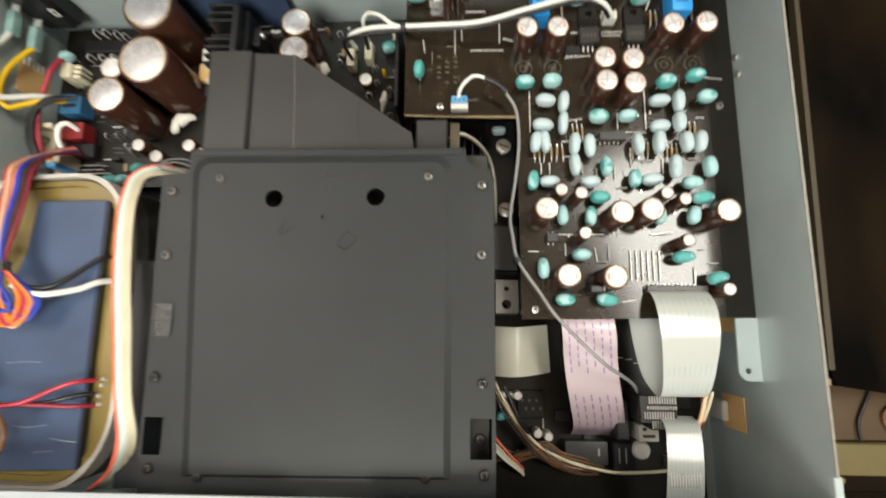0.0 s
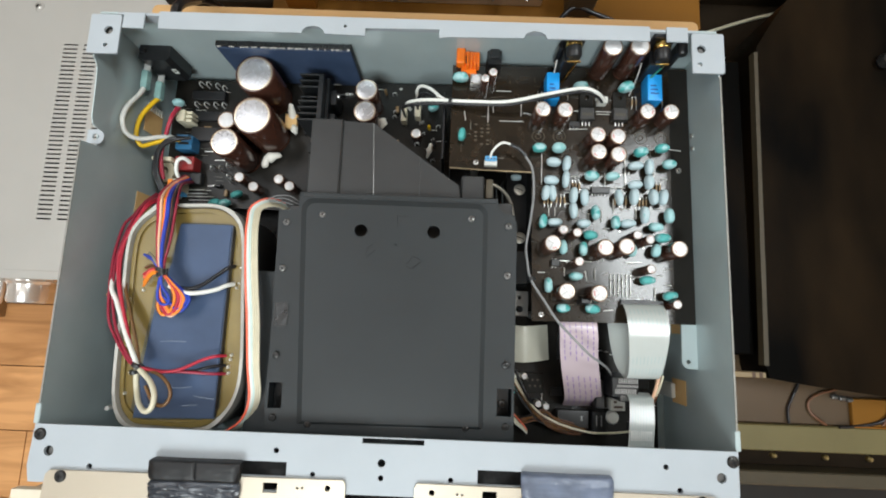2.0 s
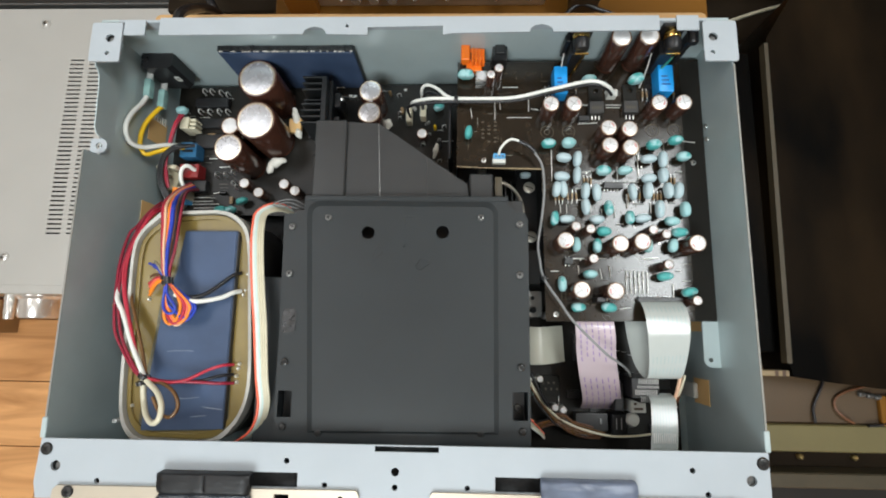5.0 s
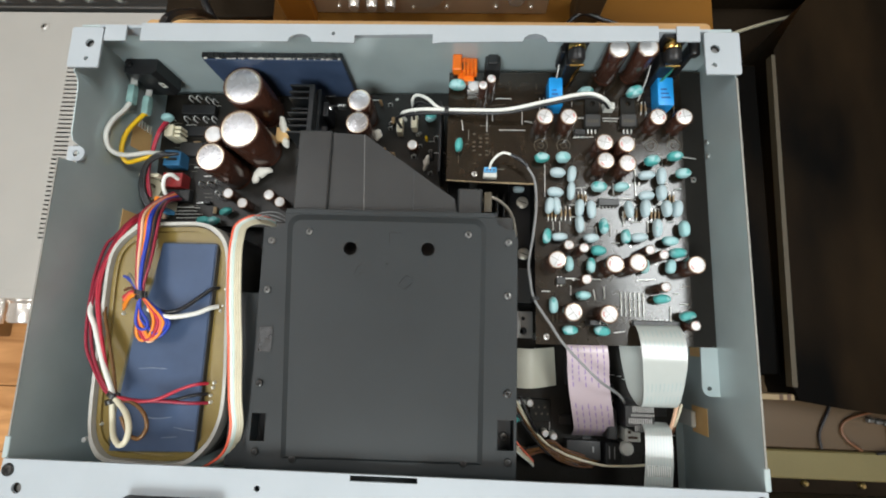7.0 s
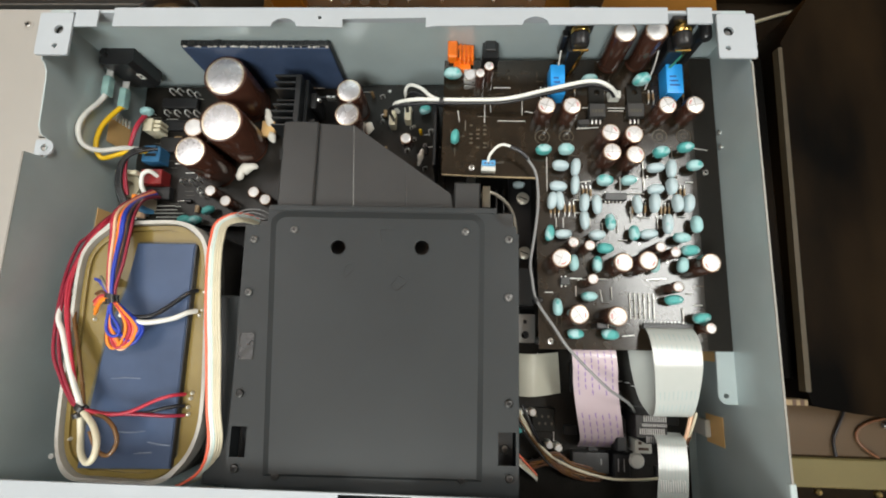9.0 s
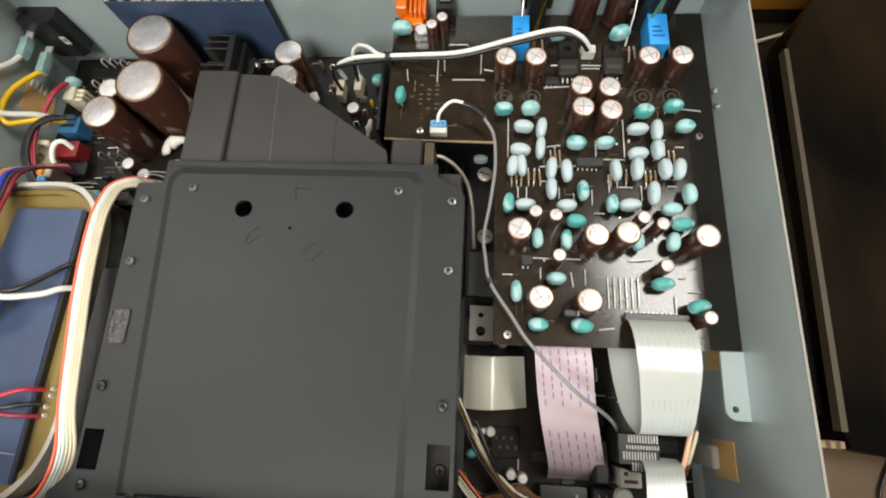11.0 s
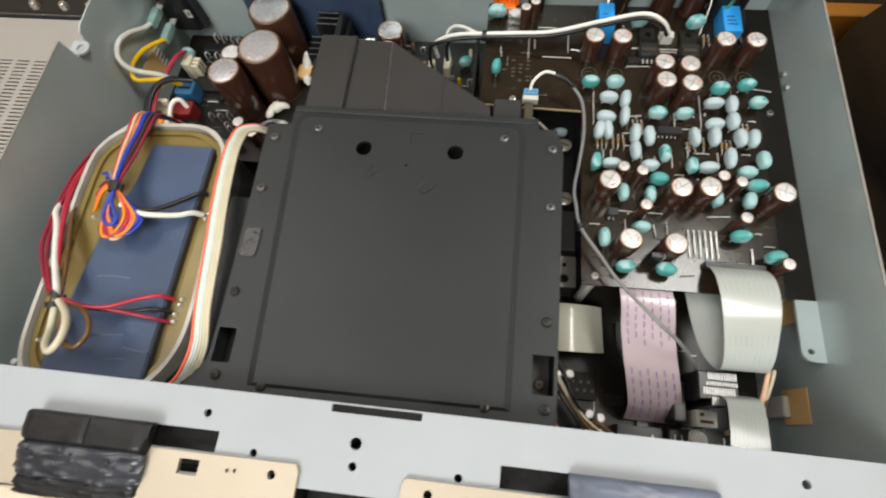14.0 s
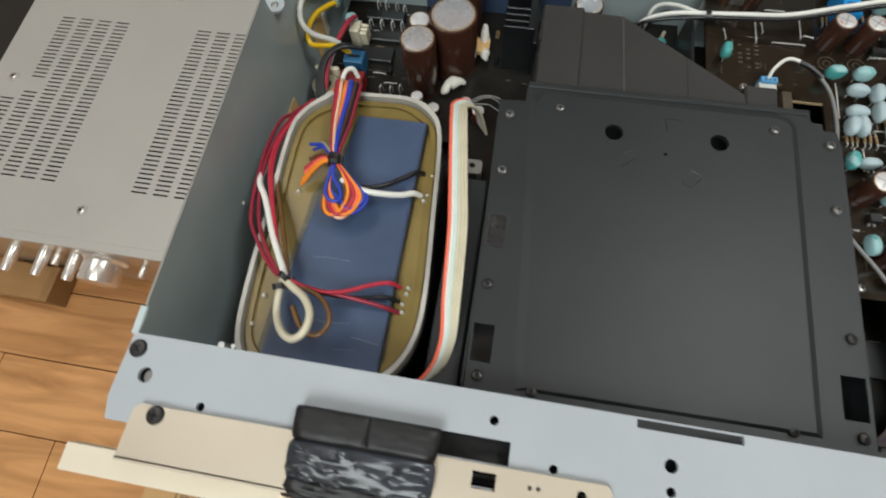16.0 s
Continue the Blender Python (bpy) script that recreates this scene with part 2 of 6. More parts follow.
def solid(name, bm, material, label="", category="", group="", kind="", at=(0, 0, 0), sharp=35):
    """A thing or a piece of the setting that is one mesh."""
    ob = new(name, mesh_of(name, bm, material, at, sharp))
    ob.location = Vector(at) * MM
    ORIGIN[ob.name] = Vector(at)
    return tagged(ob, label, category, group, kind)


def box(x0, x1, y0, y1, z0, z1, bevel=0.0, bm=None, seg=1):
    own = bmesh.new()
    bmesh.ops.create_cube(own, size=1)
    for v in own.verts:
        v.co = Vector((x0 + (v.co.x + 0.5) * (x1 - x0), y0 + (v.co.y + 0.5) * (y1 - y0), z0 + (v.co.z + 0.5) * (z1 - z0)))
    if bevel:
        bmesh.ops.bevel(own, geom=own.edges[:], offset=bevel, segments=seg, affect="EDGES", profile=0.7)
    return join(bm, own)


def join(bm, own):
    if bm is None:
        return own
    me = bpy.data.meshes.new("tmp")
    own.to_mesh(me)
    own.free()
    bm.from_mesh(me)
    bpy.data.meshes.remove(me)
    return bm


def turn(profile, at=(0, 0, 0), seg=24, axis="Z", bm=None):
    """A lathe: profile of (radius, height) pairs."""
    own = bmesh.new()
    rings = []
    for r, h in profile:
        ring = []
        for i in range(seg):
            a = 2 * math.pi * i / seg
            p = (r * math.cos(a), r * math.sin(a), h)
            p = p if axis == "Z" else (p[0], p[2], p[1]) if axis == "Y" else (p[2], p[0], p[1])
            ring.append(own.verts.new(Vector(at) + Vector(p)))
        rings.append(ring)
    for a, b in zip(rings, rings[1:]):
        for i in range(seg):
            own.faces.new((a[i], a[(i + 1) % seg], b[(i + 1) % seg], b[i]))
    own.faces.new(rings[0])
    own.faces.new(rings[-1])
    return join(bm, own)


def disc(x, y, r, z0, z1, seg=20, bm=None, bevel=0.0):
    prof = [(r, z0), (r, z1 - bevel), (r - bevel, z1)] if bevel else [(r, z0), (r, z1)]
    return turn(prof, (x, y, 0), seg, "Z", bm)


def smooth_line(points, steps=6):
    """A Catmull-Rom line through the points."""
    p = [Vector(q) for q in points]
    p = [2 * p[0] - p[1], *p, 2 * p[-1] - p[-2]]
    out = []
    for i in range(1, len(p) - 2):
        a, b, c, d = p[i - 1 : i + 3]
        for k in range(steps):
            t = k / steps
            out.append(0.5 * (2 * b + (c - a) * t + (2 * a - 5 * b + 4 * c - d) * t * t + (3 * b - a - 3 * c + d) * t**3))
    out.append(p[-2])
    return out


def tube(points, r, steps=6, seg=8, bm=None, straight=False):
    line = [Vector(q) for q in points] if straight else smooth_line(points, steps)
    own = bmesh.new()
    side, rings = None, []
    for i, q in enumerate(line):
        d = (line[min(i + 1, len(line) - 1)] - line[max(i - 1, 0)]).normalized()
        if side is None:
            side = d.orthogonal().normalized()
        side = (side - d * side.dot(d)).normalized()
        up = d.cross(side)
        rings.append([own.verts.new(q + r * (math.cos(2 * math.pi * k / seg) * side + math.sin(2 * math.pi * k / seg) * up)) for k in range(seg)])
    for a, b in zip(rings, rings[1:]):
        for k in range(seg):
            own.faces.new((a[k], a[(k + 1) % seg], b[(k + 1) % seg], b[k]))
    own.faces.new(rings[0])
    own.faces.new(rings[-1])
    return join(bm, own)


def band(lefts, rights, thick=0.3, steps=8, lo=0.0, hi=1.0, lift=0.0):
    """A ribbon between two smooth edges, with thickness. lo, hi: the part of its width; lift: how far it stands off."""
    a, b = smooth_line(lefts, steps), smooth_line(rights, steps)
    own = bmesh.new()
    m = len(a) // 4
    flip = 1 if (b[m] - a[m]).cross(a[m + 1] - a[m - 1]).z > 0 else -1
    rows = []
    for i, (p, q) in enumerate(zip(a, b)):
        j, k = min(i + 1, len(a) - 1), max(i - 1, 0)
        n = (q - p).cross(a[j] - a[k]).normalized() * flip
        u, v = p + (q - p) * lo + n * lift, p + (q - p) * hi + n * lift
        rows.append([own.verts.new(w) for w in (u, v, v - n * thick, u - n * thick)])
    for r, s in zip(rows, rows[1:]):
        for k in range(4):
            own.faces.new((r[k], r[(k + 1) % 4], s[(k + 1) % 4], s[k]))
    own.faces.new(rows[0])
    own.faces.new(rows[-1])
    return own


def circle(x, y, r, seg=16):
    return [(x + r * math.cos(2 * math.pi * i / seg), y + r * math.sin(2 * math.pi * i / seg)) for i in range(seg)]


def rect(x0, x1, y0, y1):
    return [(x0, y0), (x1, y0), (x1, y1), (x0, y1)]


def rounded(x0, x1, y0, y1, r, seg=5):
    out = []
    for cx, cy, a0 in ((x1 - r, y1 - r, 0), (x0 + r, y1 - r, 90), (x0 + r, y0 + r, 180), (x1 - r, y0 + r, 270)):
        out += [(cx + r * math.cos(radians(a0 + 90 * i / seg)), cy + r * math.sin(radians(a0 + 90 * i / seg))) for i in range(seg + 1)]
    return out


def plate(outline, z0, z1, holes=(), place=None):
    """A sheet with real holes; place maps (u, v, w) to x, y, z for upright sheets."""
    own = bmesh.new()
    for loop in (outline, *holes):
        vs = [own.verts.new((u, v, z1)) for u, v in loop]
        for i in range(len(vs)):
            own.edges.new((vs[i], vs[(i + 1) % len(vs)]))
    bmesh.ops.triangle_fill(own, use_beauty=True, edges=own.edges[:], normal=(0, 0, 1))
    geo = bmesh.ops.extrude_face_region(own, geom=own.faces[:])
    for v in geo["geom"]:
        if isinstance(v, bmesh.types.BMVert):
            v.co.z = z0
    if place:
        for v in own.verts:
            v.co = Vector(place(*v.co))
    return own


def raised(lower, upper, z0, z1, holes=()):
    """A pressed panel: a flat top with holes and a sloping rim down to a wider outline of as many points."""
    own = plate(upper, z1 - 0.4, z1, holes)
    skirt = bmesh.new()
    a, c = [skirt.verts.new((*q, z1)) for q in upper], [skirt.verts.new((*q, z0)) for q in lower]
    for i in range(len(a)):
        j = (i + 1) % len(a)
        skirt.faces.new((a[i], a[j], c[j], c[i]))
    return join(own, skirt)

# ---- the room ----
FLOOR = -420
solid("floor", box(-2700, 2700, -3100, 2500, FLOOR - 60, FLOOR - 8), SEAM, "dark plank joints of the wooden floor", "floor", kind="structure")
for nm, dims in (("wall_north", (-2700, 2700, 2400, 2500, FLOOR, 2200)), ("wall_south", (-2700, 2700, -3100, -3000, FLOOR, 2200)), ("wall_east", (2600, 2700, -3000, 2400, FLOOR, 2200)), ("wall_west", (-2700, -2600, -3000, 2400, FLOOR, 2200)), ("ceiling", (-3000, 3000, -3100, 2500, 2200, 2300))):
    solid(nm, box(*dims), PAINT, "plain off-white painted " + ("ceiling" if nm == "ceiling" else "room wall"), "ceiling" if nm == "ceiling" else "wall", kind="structure")

# ---- cardboard box under the player ----
BOX_TOP = -35
carton = thing("cardboard_box", (0, 150, FLOOR), "brown cardboard box with red print under the player", "box")
part("body", plate(rounded(-259, 267, -88, 379, 6), FLOOR, BOX_TOP), CARD, carton)
frame_print = plate(rect(-239, -131.4, -71.5, -20), BOX_TOP, BOX_TOP + 0.15, [rect(-238.2, -132, -70.7, -20.8)])
part("print_frame", frame_print, INK, carton, "thin dark printed frame line")
part("print_block", plate(rect(-131, -47, -87.5, -15), BOX_TOP + 0.2, BOX_TOP + 0.35), CARD_RED, carton, "red printed panel")
for x in (-45.5, -31, -16):
    part("print_bar", plate(rect(x, x + 5, -87, -15), BOX_TOP + 0.2, BOX_TOP + 0.35), INK, carton, "dark printed bar")
for x0, x1 in ((-120, -110), (-90, -73)):
    part("print_bar", plate(rect(x0, x1, -57.2, -53.5), BOX_TOP + 0.4, BOX_TOP + 0.5), INK_WHITE, carton, "white printed character")


def words(text, name, x, y, z, size, material, parent):
    cu = bpy.data.curves.new(name, "FONT")
    cu.body, cu.size, cu.extrude = text, size * MM, 0.00004
    ob = new(name, cu)
    ob.parent = parent
    ob.location = Vector((x, y, z)) * MM - parent.location
    cu.materials.append(material)
    return ob


words("箱は段ボールです。", "lettering", -236.5, -69.6, BOX_TOP + 0.2, 7.2, INK, carton)
words("上に", "lettering", -110.5, -79.5, BOX_TOP + 0.45, 23, INK_WHITE, carton)
for k in range(9):
    part("print_bar", plate(rect(-216 + k * 9, -216 + k * 9 + 6.2, -58.6, -53), BOX_TOP + 0.05, BOX_TOP + 0.2), INK, carton, "blurred printed character")
part("print_spot", plate(rounded(-234, -223, -58.6, -50, 3), BOX_TOP + 0.05, BOX_TOP + 0.2), INK, carton, "round dark printed mark")

# ---- chassis ----
ZT = 87.0
chassis = thing("player_chassis", (0, 140, -16), "open grey zinc-plated steel chassis of a disc player", "chassis")
part("floor_plate", plate(rect(-214.5, 216.5, -17, 290), -14, -12, [circle(*c, 3) for c in ((-205, 30), (205, 20), (-205, 275), (200, 240))]), STEEL, chassis)
left_out = [(-16, -12), (289, -12), (289, 85), (257, 85), (255.5, 82.5), (252, 80.6), (246, 79.8), (216, 78.6), (212, 76.5), (210.5, 71), (198.5, 71), (197, ZT - 1.5), (27, ZT - 1.5), (27, ZT - 3), (-16, ZT - 3)]
part("side_wall", plate(left_out, -213.3, -212.5, [circle(96, 40, 1.2)], lambda u, v, w: (w, u, v)), STEEL, chassis)
part("side_wall", plate([(-16, -12), (289, -12), (289, 85), (257, 85), (257, ZT - 1), (27, ZT - 1), (27, ZT - 3), (-16, ZT - 3)], 214.5, 215.3, (), lambda u, v, w: (w, u, v)), STEEL, chassis)
part("front_wall", plate(rect(-212.5, 214.5, -12, 66), -16.5, -14.5, (), lambda u, v, w: (u, w, v)), STEEL, chassis)
part("rear_wall", plate([(-212.5, -12), (214.5, -12), (214.5, 85), (-212.5, 85)], 289, 290.8, (), lambda u, v, w: (u, w, v)), STEEL, chassis)
for x in (-216.0, 214.4):
    part("edge_tab", box(x, x + 3.4, 15, 27, ZT - 6, ZT - 2.2, 0.4), STEEL, chassis)
part("cut_edge", box(-213.45, -212.35, 27, 196.8, ZT - 1.6, ZT - 1.25), CUT_EDGE, chassis, "sheared steel edge")
part("cut_edge", box(214.35, 215.45, 27, 257, ZT - 1.1, ZT - 0.75), CUT_EDGE, chassis, "sheared steel edge")
# front flange with its cut-outs and holes
holes = [circle(x, y, r) for x, y, r in ((-176, -8, 1.7), (-64, 5.5, 1.7), (-41, -7.5, 1.6), (0, 0.5, 2.4), (0, -8, 1.7), (42, -7.5, 1.6), (171, 5, 1.7), (179, -8, 1.7), (-202, 0, 3.0), (204, 0, 3.0), (-31, -14.3, 2.1), (31, -14.3, 2.1))]
holes += [rect(-12.3, 25.3, 11.6, 14.7), rect(-135, -57, -9.2, -1), rect(58, 136, -9.2, -1), rect(-70.5, -60, -17.4, -11.6), rect(60, 70.5, -17.4, -11.6)]
part("front_flange", plate([(-212, -18), (-20, -18), (-20, -17.9), (20.5, -17.9), (20.5, -18), (213, -18), (214.5, -9), (214.5, 15.4), (-212.5, 15.4), (-214, -9)], ZT - 1.6, ZT, holes), FLANGE, chassis, "bright front flange with punched holes")
# added black boxes, so the flange and bracket holes read as dark
part("inner_box", box(-208, 208, -14, -1.5, 58, 80), HOLE, chassis, "black box added to darken the holes in the flange")
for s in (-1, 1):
    part("bracket_backing", box(*sorted((s * 22, s * 200)), -29, -18.3, 70, ZT - 2), HOLE, chassis, "black box added to darken the holes in the bracket")
# rear flange, with its notches
rear = [(-170, 291), (-170, 278.2)] + [(-63 + 8 * math.cos(radians(a)), 278.6 + 5.5 * math.sin(radians(a))) for a in range(180, -1, -30)]
rear += [(-27, 278), (-27, 283.5), (24, 284.5), (24, 278), (30, 279)]
rear += [(90 + 8 * math.cos(radians(a)), 280 + 5.5 * math.sin(radians(a))) for a in range(180, -1, -30)] + [(168, 281), (168, 291.5)]
part("rear_flange", plate(rear, ZT - 1.2, ZT, [circle(-41, 284.5, 1.2)]), FLANGE, chassis, "bright rear flange with notches")
part("rear_flange_tab", plate(rect(-194.5, -180, 278.2, 289.5), ZT - 1.2, ZT), FLANGE, chassis)
part("rear_flange_tab", plate(rect(179.5, 193.8, 281, 291.5), ZT - 1.2, ZT), FLANGE, chassis)
part("rear_lip", box(-200, 200, 288.6, 290.6, 76, ZT - 1.3, 0.3), FLANGE, chassis)
for x0, x1, hx in ((-216.8, -195.6, -203.5), (196.2, 218, 202.5)):
    tab = part("corner_tab", plate(rounded(x0, x1, 258.8, 287.5, 1.5), ZT - 1.4, ZT, [circle(hx, 276, 3.0), circle(hx - 1, 265, 1.6)]), FLANGE, chassis, "bright corner tab with screw hole")
    part("hole_backing", disc(hx, 276, 3.6, ZT - 3.4, ZT - 2.4), BLACK_SCREW, tab)
    part("hole_backing", disc(hx + 0.5, 275.4, 2.1, ZT - 2.4, ZT - 1.9, 14, bevel=0.3), DULL, tab, "dull screw end in the hole")
    part("hole_backing", disc(hx - 0.8, 264.8, 1.2, ZT - 2.4, ZT - 1.7, 12, bevel=0.2), SCREW, tab, "bright screw end in the hole")
part("ear", plate([(-219, 199.5), (-211.5, 199.5)] + [(-212.6 + 5.3 * math.sin(radians(a)), 204.5 - 5.3 * math.cos(radians(a))) for a in range(10, 171, 20)] + [(-219, 209.5)], 71.1, 72.3, [circle(-213, 204.5, 2.3)]), FLANGE, chassis, "bright lug with a round hole")
part("support_tab", plate([(214.6, 59.5), (214.6, 90.5), (203.8, 90.5)] + [(209 - 5.5 * math.cos(radians(a)), 65 - 5.5 * math.sin(radians(a))) for a in range(0, 91, 15)], 42.2, 43.8, [circle(208, 64.5, 1.5)]), STEEL, chassis, "grey bracket bent from the side wall")
for x, y in ((-202, 0), (204, 0)):
    part("washer", disc(x + 1.2, y - 0.8, 3.1, ZT - 4, ZT - 2.4, 18), DULL, chassis, "grey nut under the hole")
    part("nut_plate", disc(x, y, 6, ZT - 6, ZT - 4), BLACK_SCREW, chassis)
for x, y in ((-195, 10), (195, 10), (-195, 270), (195, 270)):
    part("foot", turn([(16, BOX_TOP), (17, -30), (15, -14)], (x, y, 0)), BLACK, chassis)


def screw(x, y, z, r, parent, material=SCREW, cross=True, name="screw"):
    """A pan-head screw with a crossed slot."""
    bm = turn([(r, z), (r, z + 0.5), (r * 0.85, z + 1.1), (r * 0.45, z + 1.4)], (x, y, 0), 18)
    s = part(name, bm, material, parent)
    if cross:
        a = 0.6 + x * 0.13 + y * 0.07
        c, d = math.cos(a), math.sin(a)
        bm = bmesh.new()
        for ux, uy in ((c, d), (-d, c)):
            w = r * 0.13
            pts = [(x + ux * r * 0.55 - uy * w, y + uy * r * 0.55 + ux * w), (x - ux * r * 0.55 - uy * w, y - uy * r * 0.55 + ux * w), (x - ux * r * 0.55 + uy * w, y - uy * r * 0.55 - ux * w), (x + ux * r * 0.55 + uy * w, y + uy * r * 0.55 - ux * w)]
            join(bm, plate(pts, z + 1.2, z + 1.46))
        part("slot", bm, HOLE, s)
    return s


screw(-208.5, 9.5, ZT, 3.6, chassis, BLACK_SCREW)
screw(211, 9.5, ZT, 3.6, chassis, BLACK_SCREW)

# ---- champagne front panel ----
panel = thing("front_panel", (0, -38, -16), "champagne anodised aluminium front panel with two top brackets", "panel")
for s in (-1, 1):
    out = [(s * 20.5, -30), (s * 20.5, -12), (s * 22, -9.5), (s * 198, -10.3), (s * 200.5, -12.5), (s * 201.5, -30)]
    br = part("bracket", plate(out if s > 0 else out[::-1], ZT + 0.2, ZT + 2.2, [rect(*sorted((s * 61, s * 69.5)), -18, -12.3), circle(s * 31, -14.3, 1.7), circle(s * 46, -14.5, 0.8), circle(s * 49, -14.7, 0.8)]), GOLD, panel)
    part("bracket_front", plate([(s * 20.5, 57.6), (s * 206, 57.6), (s * 201.5, ZT + 2.2), (s * 20.5, ZT + 2.2)], -30.8, -29.4, (), lambda u, v, w: (u, w, v)), GOLD, panel)
    screw(s * 191, -13.5, ZT + 2.2, 3.5, br, BLACK_SCREW)
part("lip", box(-246, 246, -44.6, -33.2, 51, 57.5, 0.8, seg=2), GOLD_LIP, panel, "champagne front lip in a lighter, lit tone")
part("seam", box(-206, 206, -33.2, -31, 20, 55.5, 0.4), GOLD, panel, "recess behind the lip")
part("face", box(-246, 246, -44.6, -38, -18, 51, 0.6), GOLD, panel)
# two black boxes stand in for the unlit depth behind the panel
part("dark_opening", box(-20.2, 20.2, -31, -18.4, 45, 74, 0.5), HOLE, panel, "black box painted in for the dark opening between the brackets")
part("inner_block", box(-205, 205, -29.2, -17.2, -12, 44), HOLE, panel, "black block added to darken the space behind the panel")
part("glass_edge", box(-20, 20, -26, -24, 74, 76, 0.3), BLACK, panel, "glossy black strip in the opening")


def wrapped_pad(x0, x1, tape, rear_tape, label, wrinkle):
    """A block wrapped in tape: a flat rear part, a sloping front and a crumpled front face."""
    pad = thing("foam_pad", ((x0 + x1) / 2, -15, ZT), label, "pad", "pads on the front brackets")
    sections = (("rear_strip", rear_tape, [(-0.6, 2.2), (-0.5, 5.6), (-1.0, 7.6), (-1.9, 8.1), (-6, 8.2), (-10.8, 7.9), (-12.4, 6.4)], 0.22),
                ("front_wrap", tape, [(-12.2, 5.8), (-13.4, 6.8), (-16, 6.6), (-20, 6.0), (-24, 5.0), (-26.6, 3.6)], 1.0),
                ("front_fold", TAPE_BLACK, [(-25.8, 4.4), (-28.4, 3.6), (-31, 2.9), (-32.4, 1.2), (-33.0, -3), (-33.4, -11)], 0.7))
    if rear_tape is tape:
        sections = (("rear_strip", tape, [(-0.6, 2.2), (-0.8, 5.0), (-2.4, 6.6), (-7, 7.4), (-12.5, 7.3), (-14.4, 6.9)], 1.0), ("front_wrap", tape, [(-13.2, 7.2), (-15, 7.0), (-18, 6.6), (-21, 6.0), (-24, 5.0), (-26.6, 3.6)], 1.0), sections[2])
    for name, cover, prof, rough in sections:
        bm = bmesh.new()
        line = smooth_line([(0, y, ZT + z) for y, z in prof], 4)
        nx = 56
        rows = []
        for i in range(nx + 1):
            u = i / nx
            end = min(1, 15 * min(u, 1 - u))
            row = []
            for k, q in enumerate(line):
                x = x0 - 0.8 + u * (x1 - x0 + 1.6)
                a = 0.7 * noise.noise((x * 0.05, q.y * 0.35, x0)) + 1.2 * (1 - abs(noise.noise((x * 0.06 + q.y * 0.05, q.y * 0.45 + q.z * 0.3, 7 + x0)))) ** 6 - 0.5
                h = a * wrinkle * rough - (1 - end) ** 2 * 1.5 - (0.7 * max(0, 1 - abs(u - 0.52) * 60) if name == "rear_strip" and rear_tape is not tape else 0)
                bulge = 1.3 * math.sin(math.pi * k / (len(line) - 1)) * (-1 if u < 0.5 else 1) * (1 - end)
                row.append(bm.verts.new((x + bulge, q.y - 0.25 * a * wrinkle * rough, q.z + h)))
            rows.append(row)
        for r, s in zip(rows, rows[1:]):
            for k in range(len(line) - 1):
                bm.faces.new((r[k], r[k + 1], s[k + 1], s[k]))
        geo = bmesh.ops.extrude_face_region(bm, geom=bm.faces[:])
        for v in geo["geom"]:
            if isinstance(v, bmesh.types.BMVert):
                v.co.z = min(v.co.z - 1.5, ZT + 2.35) if v.co.y > -30.6 else v.co.z
                v.co.y = min(v.co.y + 1.5, -30.9) if v.co.y < -30.6 else v.co.y
        part(name, bm, cover, pad, sharp=60)
    return pad


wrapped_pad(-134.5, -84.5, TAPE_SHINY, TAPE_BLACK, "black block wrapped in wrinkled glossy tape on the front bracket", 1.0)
wrapped_pad(85.5, 135.5, TAPE_BLUE, TAPE_BLUE, "blue-grey block wrapped in faded scuffed tape on the front bracket", 0.5)

# ---- drive cover ----
drive = thing("disc_drive", (0, 95, -12), "disc drive under a dark grey painted sheet-metal cover", "disc drive")
part("body", box(-78, 80, 8, 164, -12, 60, 1.0), BLACK, drive)
screw(74.8, 33.5, 60, 2.6, drive, DULL)
cov = [(-77.2, 5), (81, 6), (81, 150.5), (79.3, 159), (73.5, 159.3), (68.2, 163.8), (68, 170), (-67, 168.5), (-67, 158), (-80, 157), (-78.6, 90)]
cov_holes = [circle(-23.5, 144.5, 4.6), circle(25.3, 145.2, 4.6), rect(-76.5, -67.8, 27.5, 43.5), rect(70, 79.5, 28, 45)]
part("cover", plate(cov, 72.2, 73.4, cov_holes), COVER, drive)
def shape(x0, x1, x2, y0, y1, r):
    """An outline with a slanting left side and round rear corners."""
    arc = lambda cx, cy, a0: [(cx + r * math.cos(radians(a0 + 15 * i)), cy + r * math.sin(radians(a0 + 15 * i))) for i in range(7)]
    return [(x0, y0), (x1, y0 + 1)] + arc(x1 - r, y1 - r, 0) + arc(x2 + r, y1 - r, 90)


part("raised_panel", raised(shape(-57, 61.5, -65, 18.6, 166, 8), shape(-53.5, 58.4, -61, 20, 162.2, 6), 73.4, 74.8, [circle(-23.5, 144.5, 4.3), circle(25.3, 145.2, 4.3), circle(0.5, 135.5, 0.9)]), COVER, drive)
part("rear_step", box(-66.5, 67, 166.4, 169.8, 72.2, 74.0, 0.8, seg=3), COVER, drive)
part("corner_flap", box(67.6, 79, 158.6, 169, 61, 66, 0.6), COVER_HI, drive, "lower flap at the cover's cut corner")
front_fold = plate([(5.2, 73.4), (6.9, 73.4), (5.7, 60), (4.2, 60)], -77, 81, (), lambda u, v, w: (w, u, v))
part("front_fold", front_fold, COVER, drive)
for x in (-78.8, 80.4):
    part("side_fold", box(x, x + 0.9, 17.5, 155, 45, 72.2), COVER, drive)
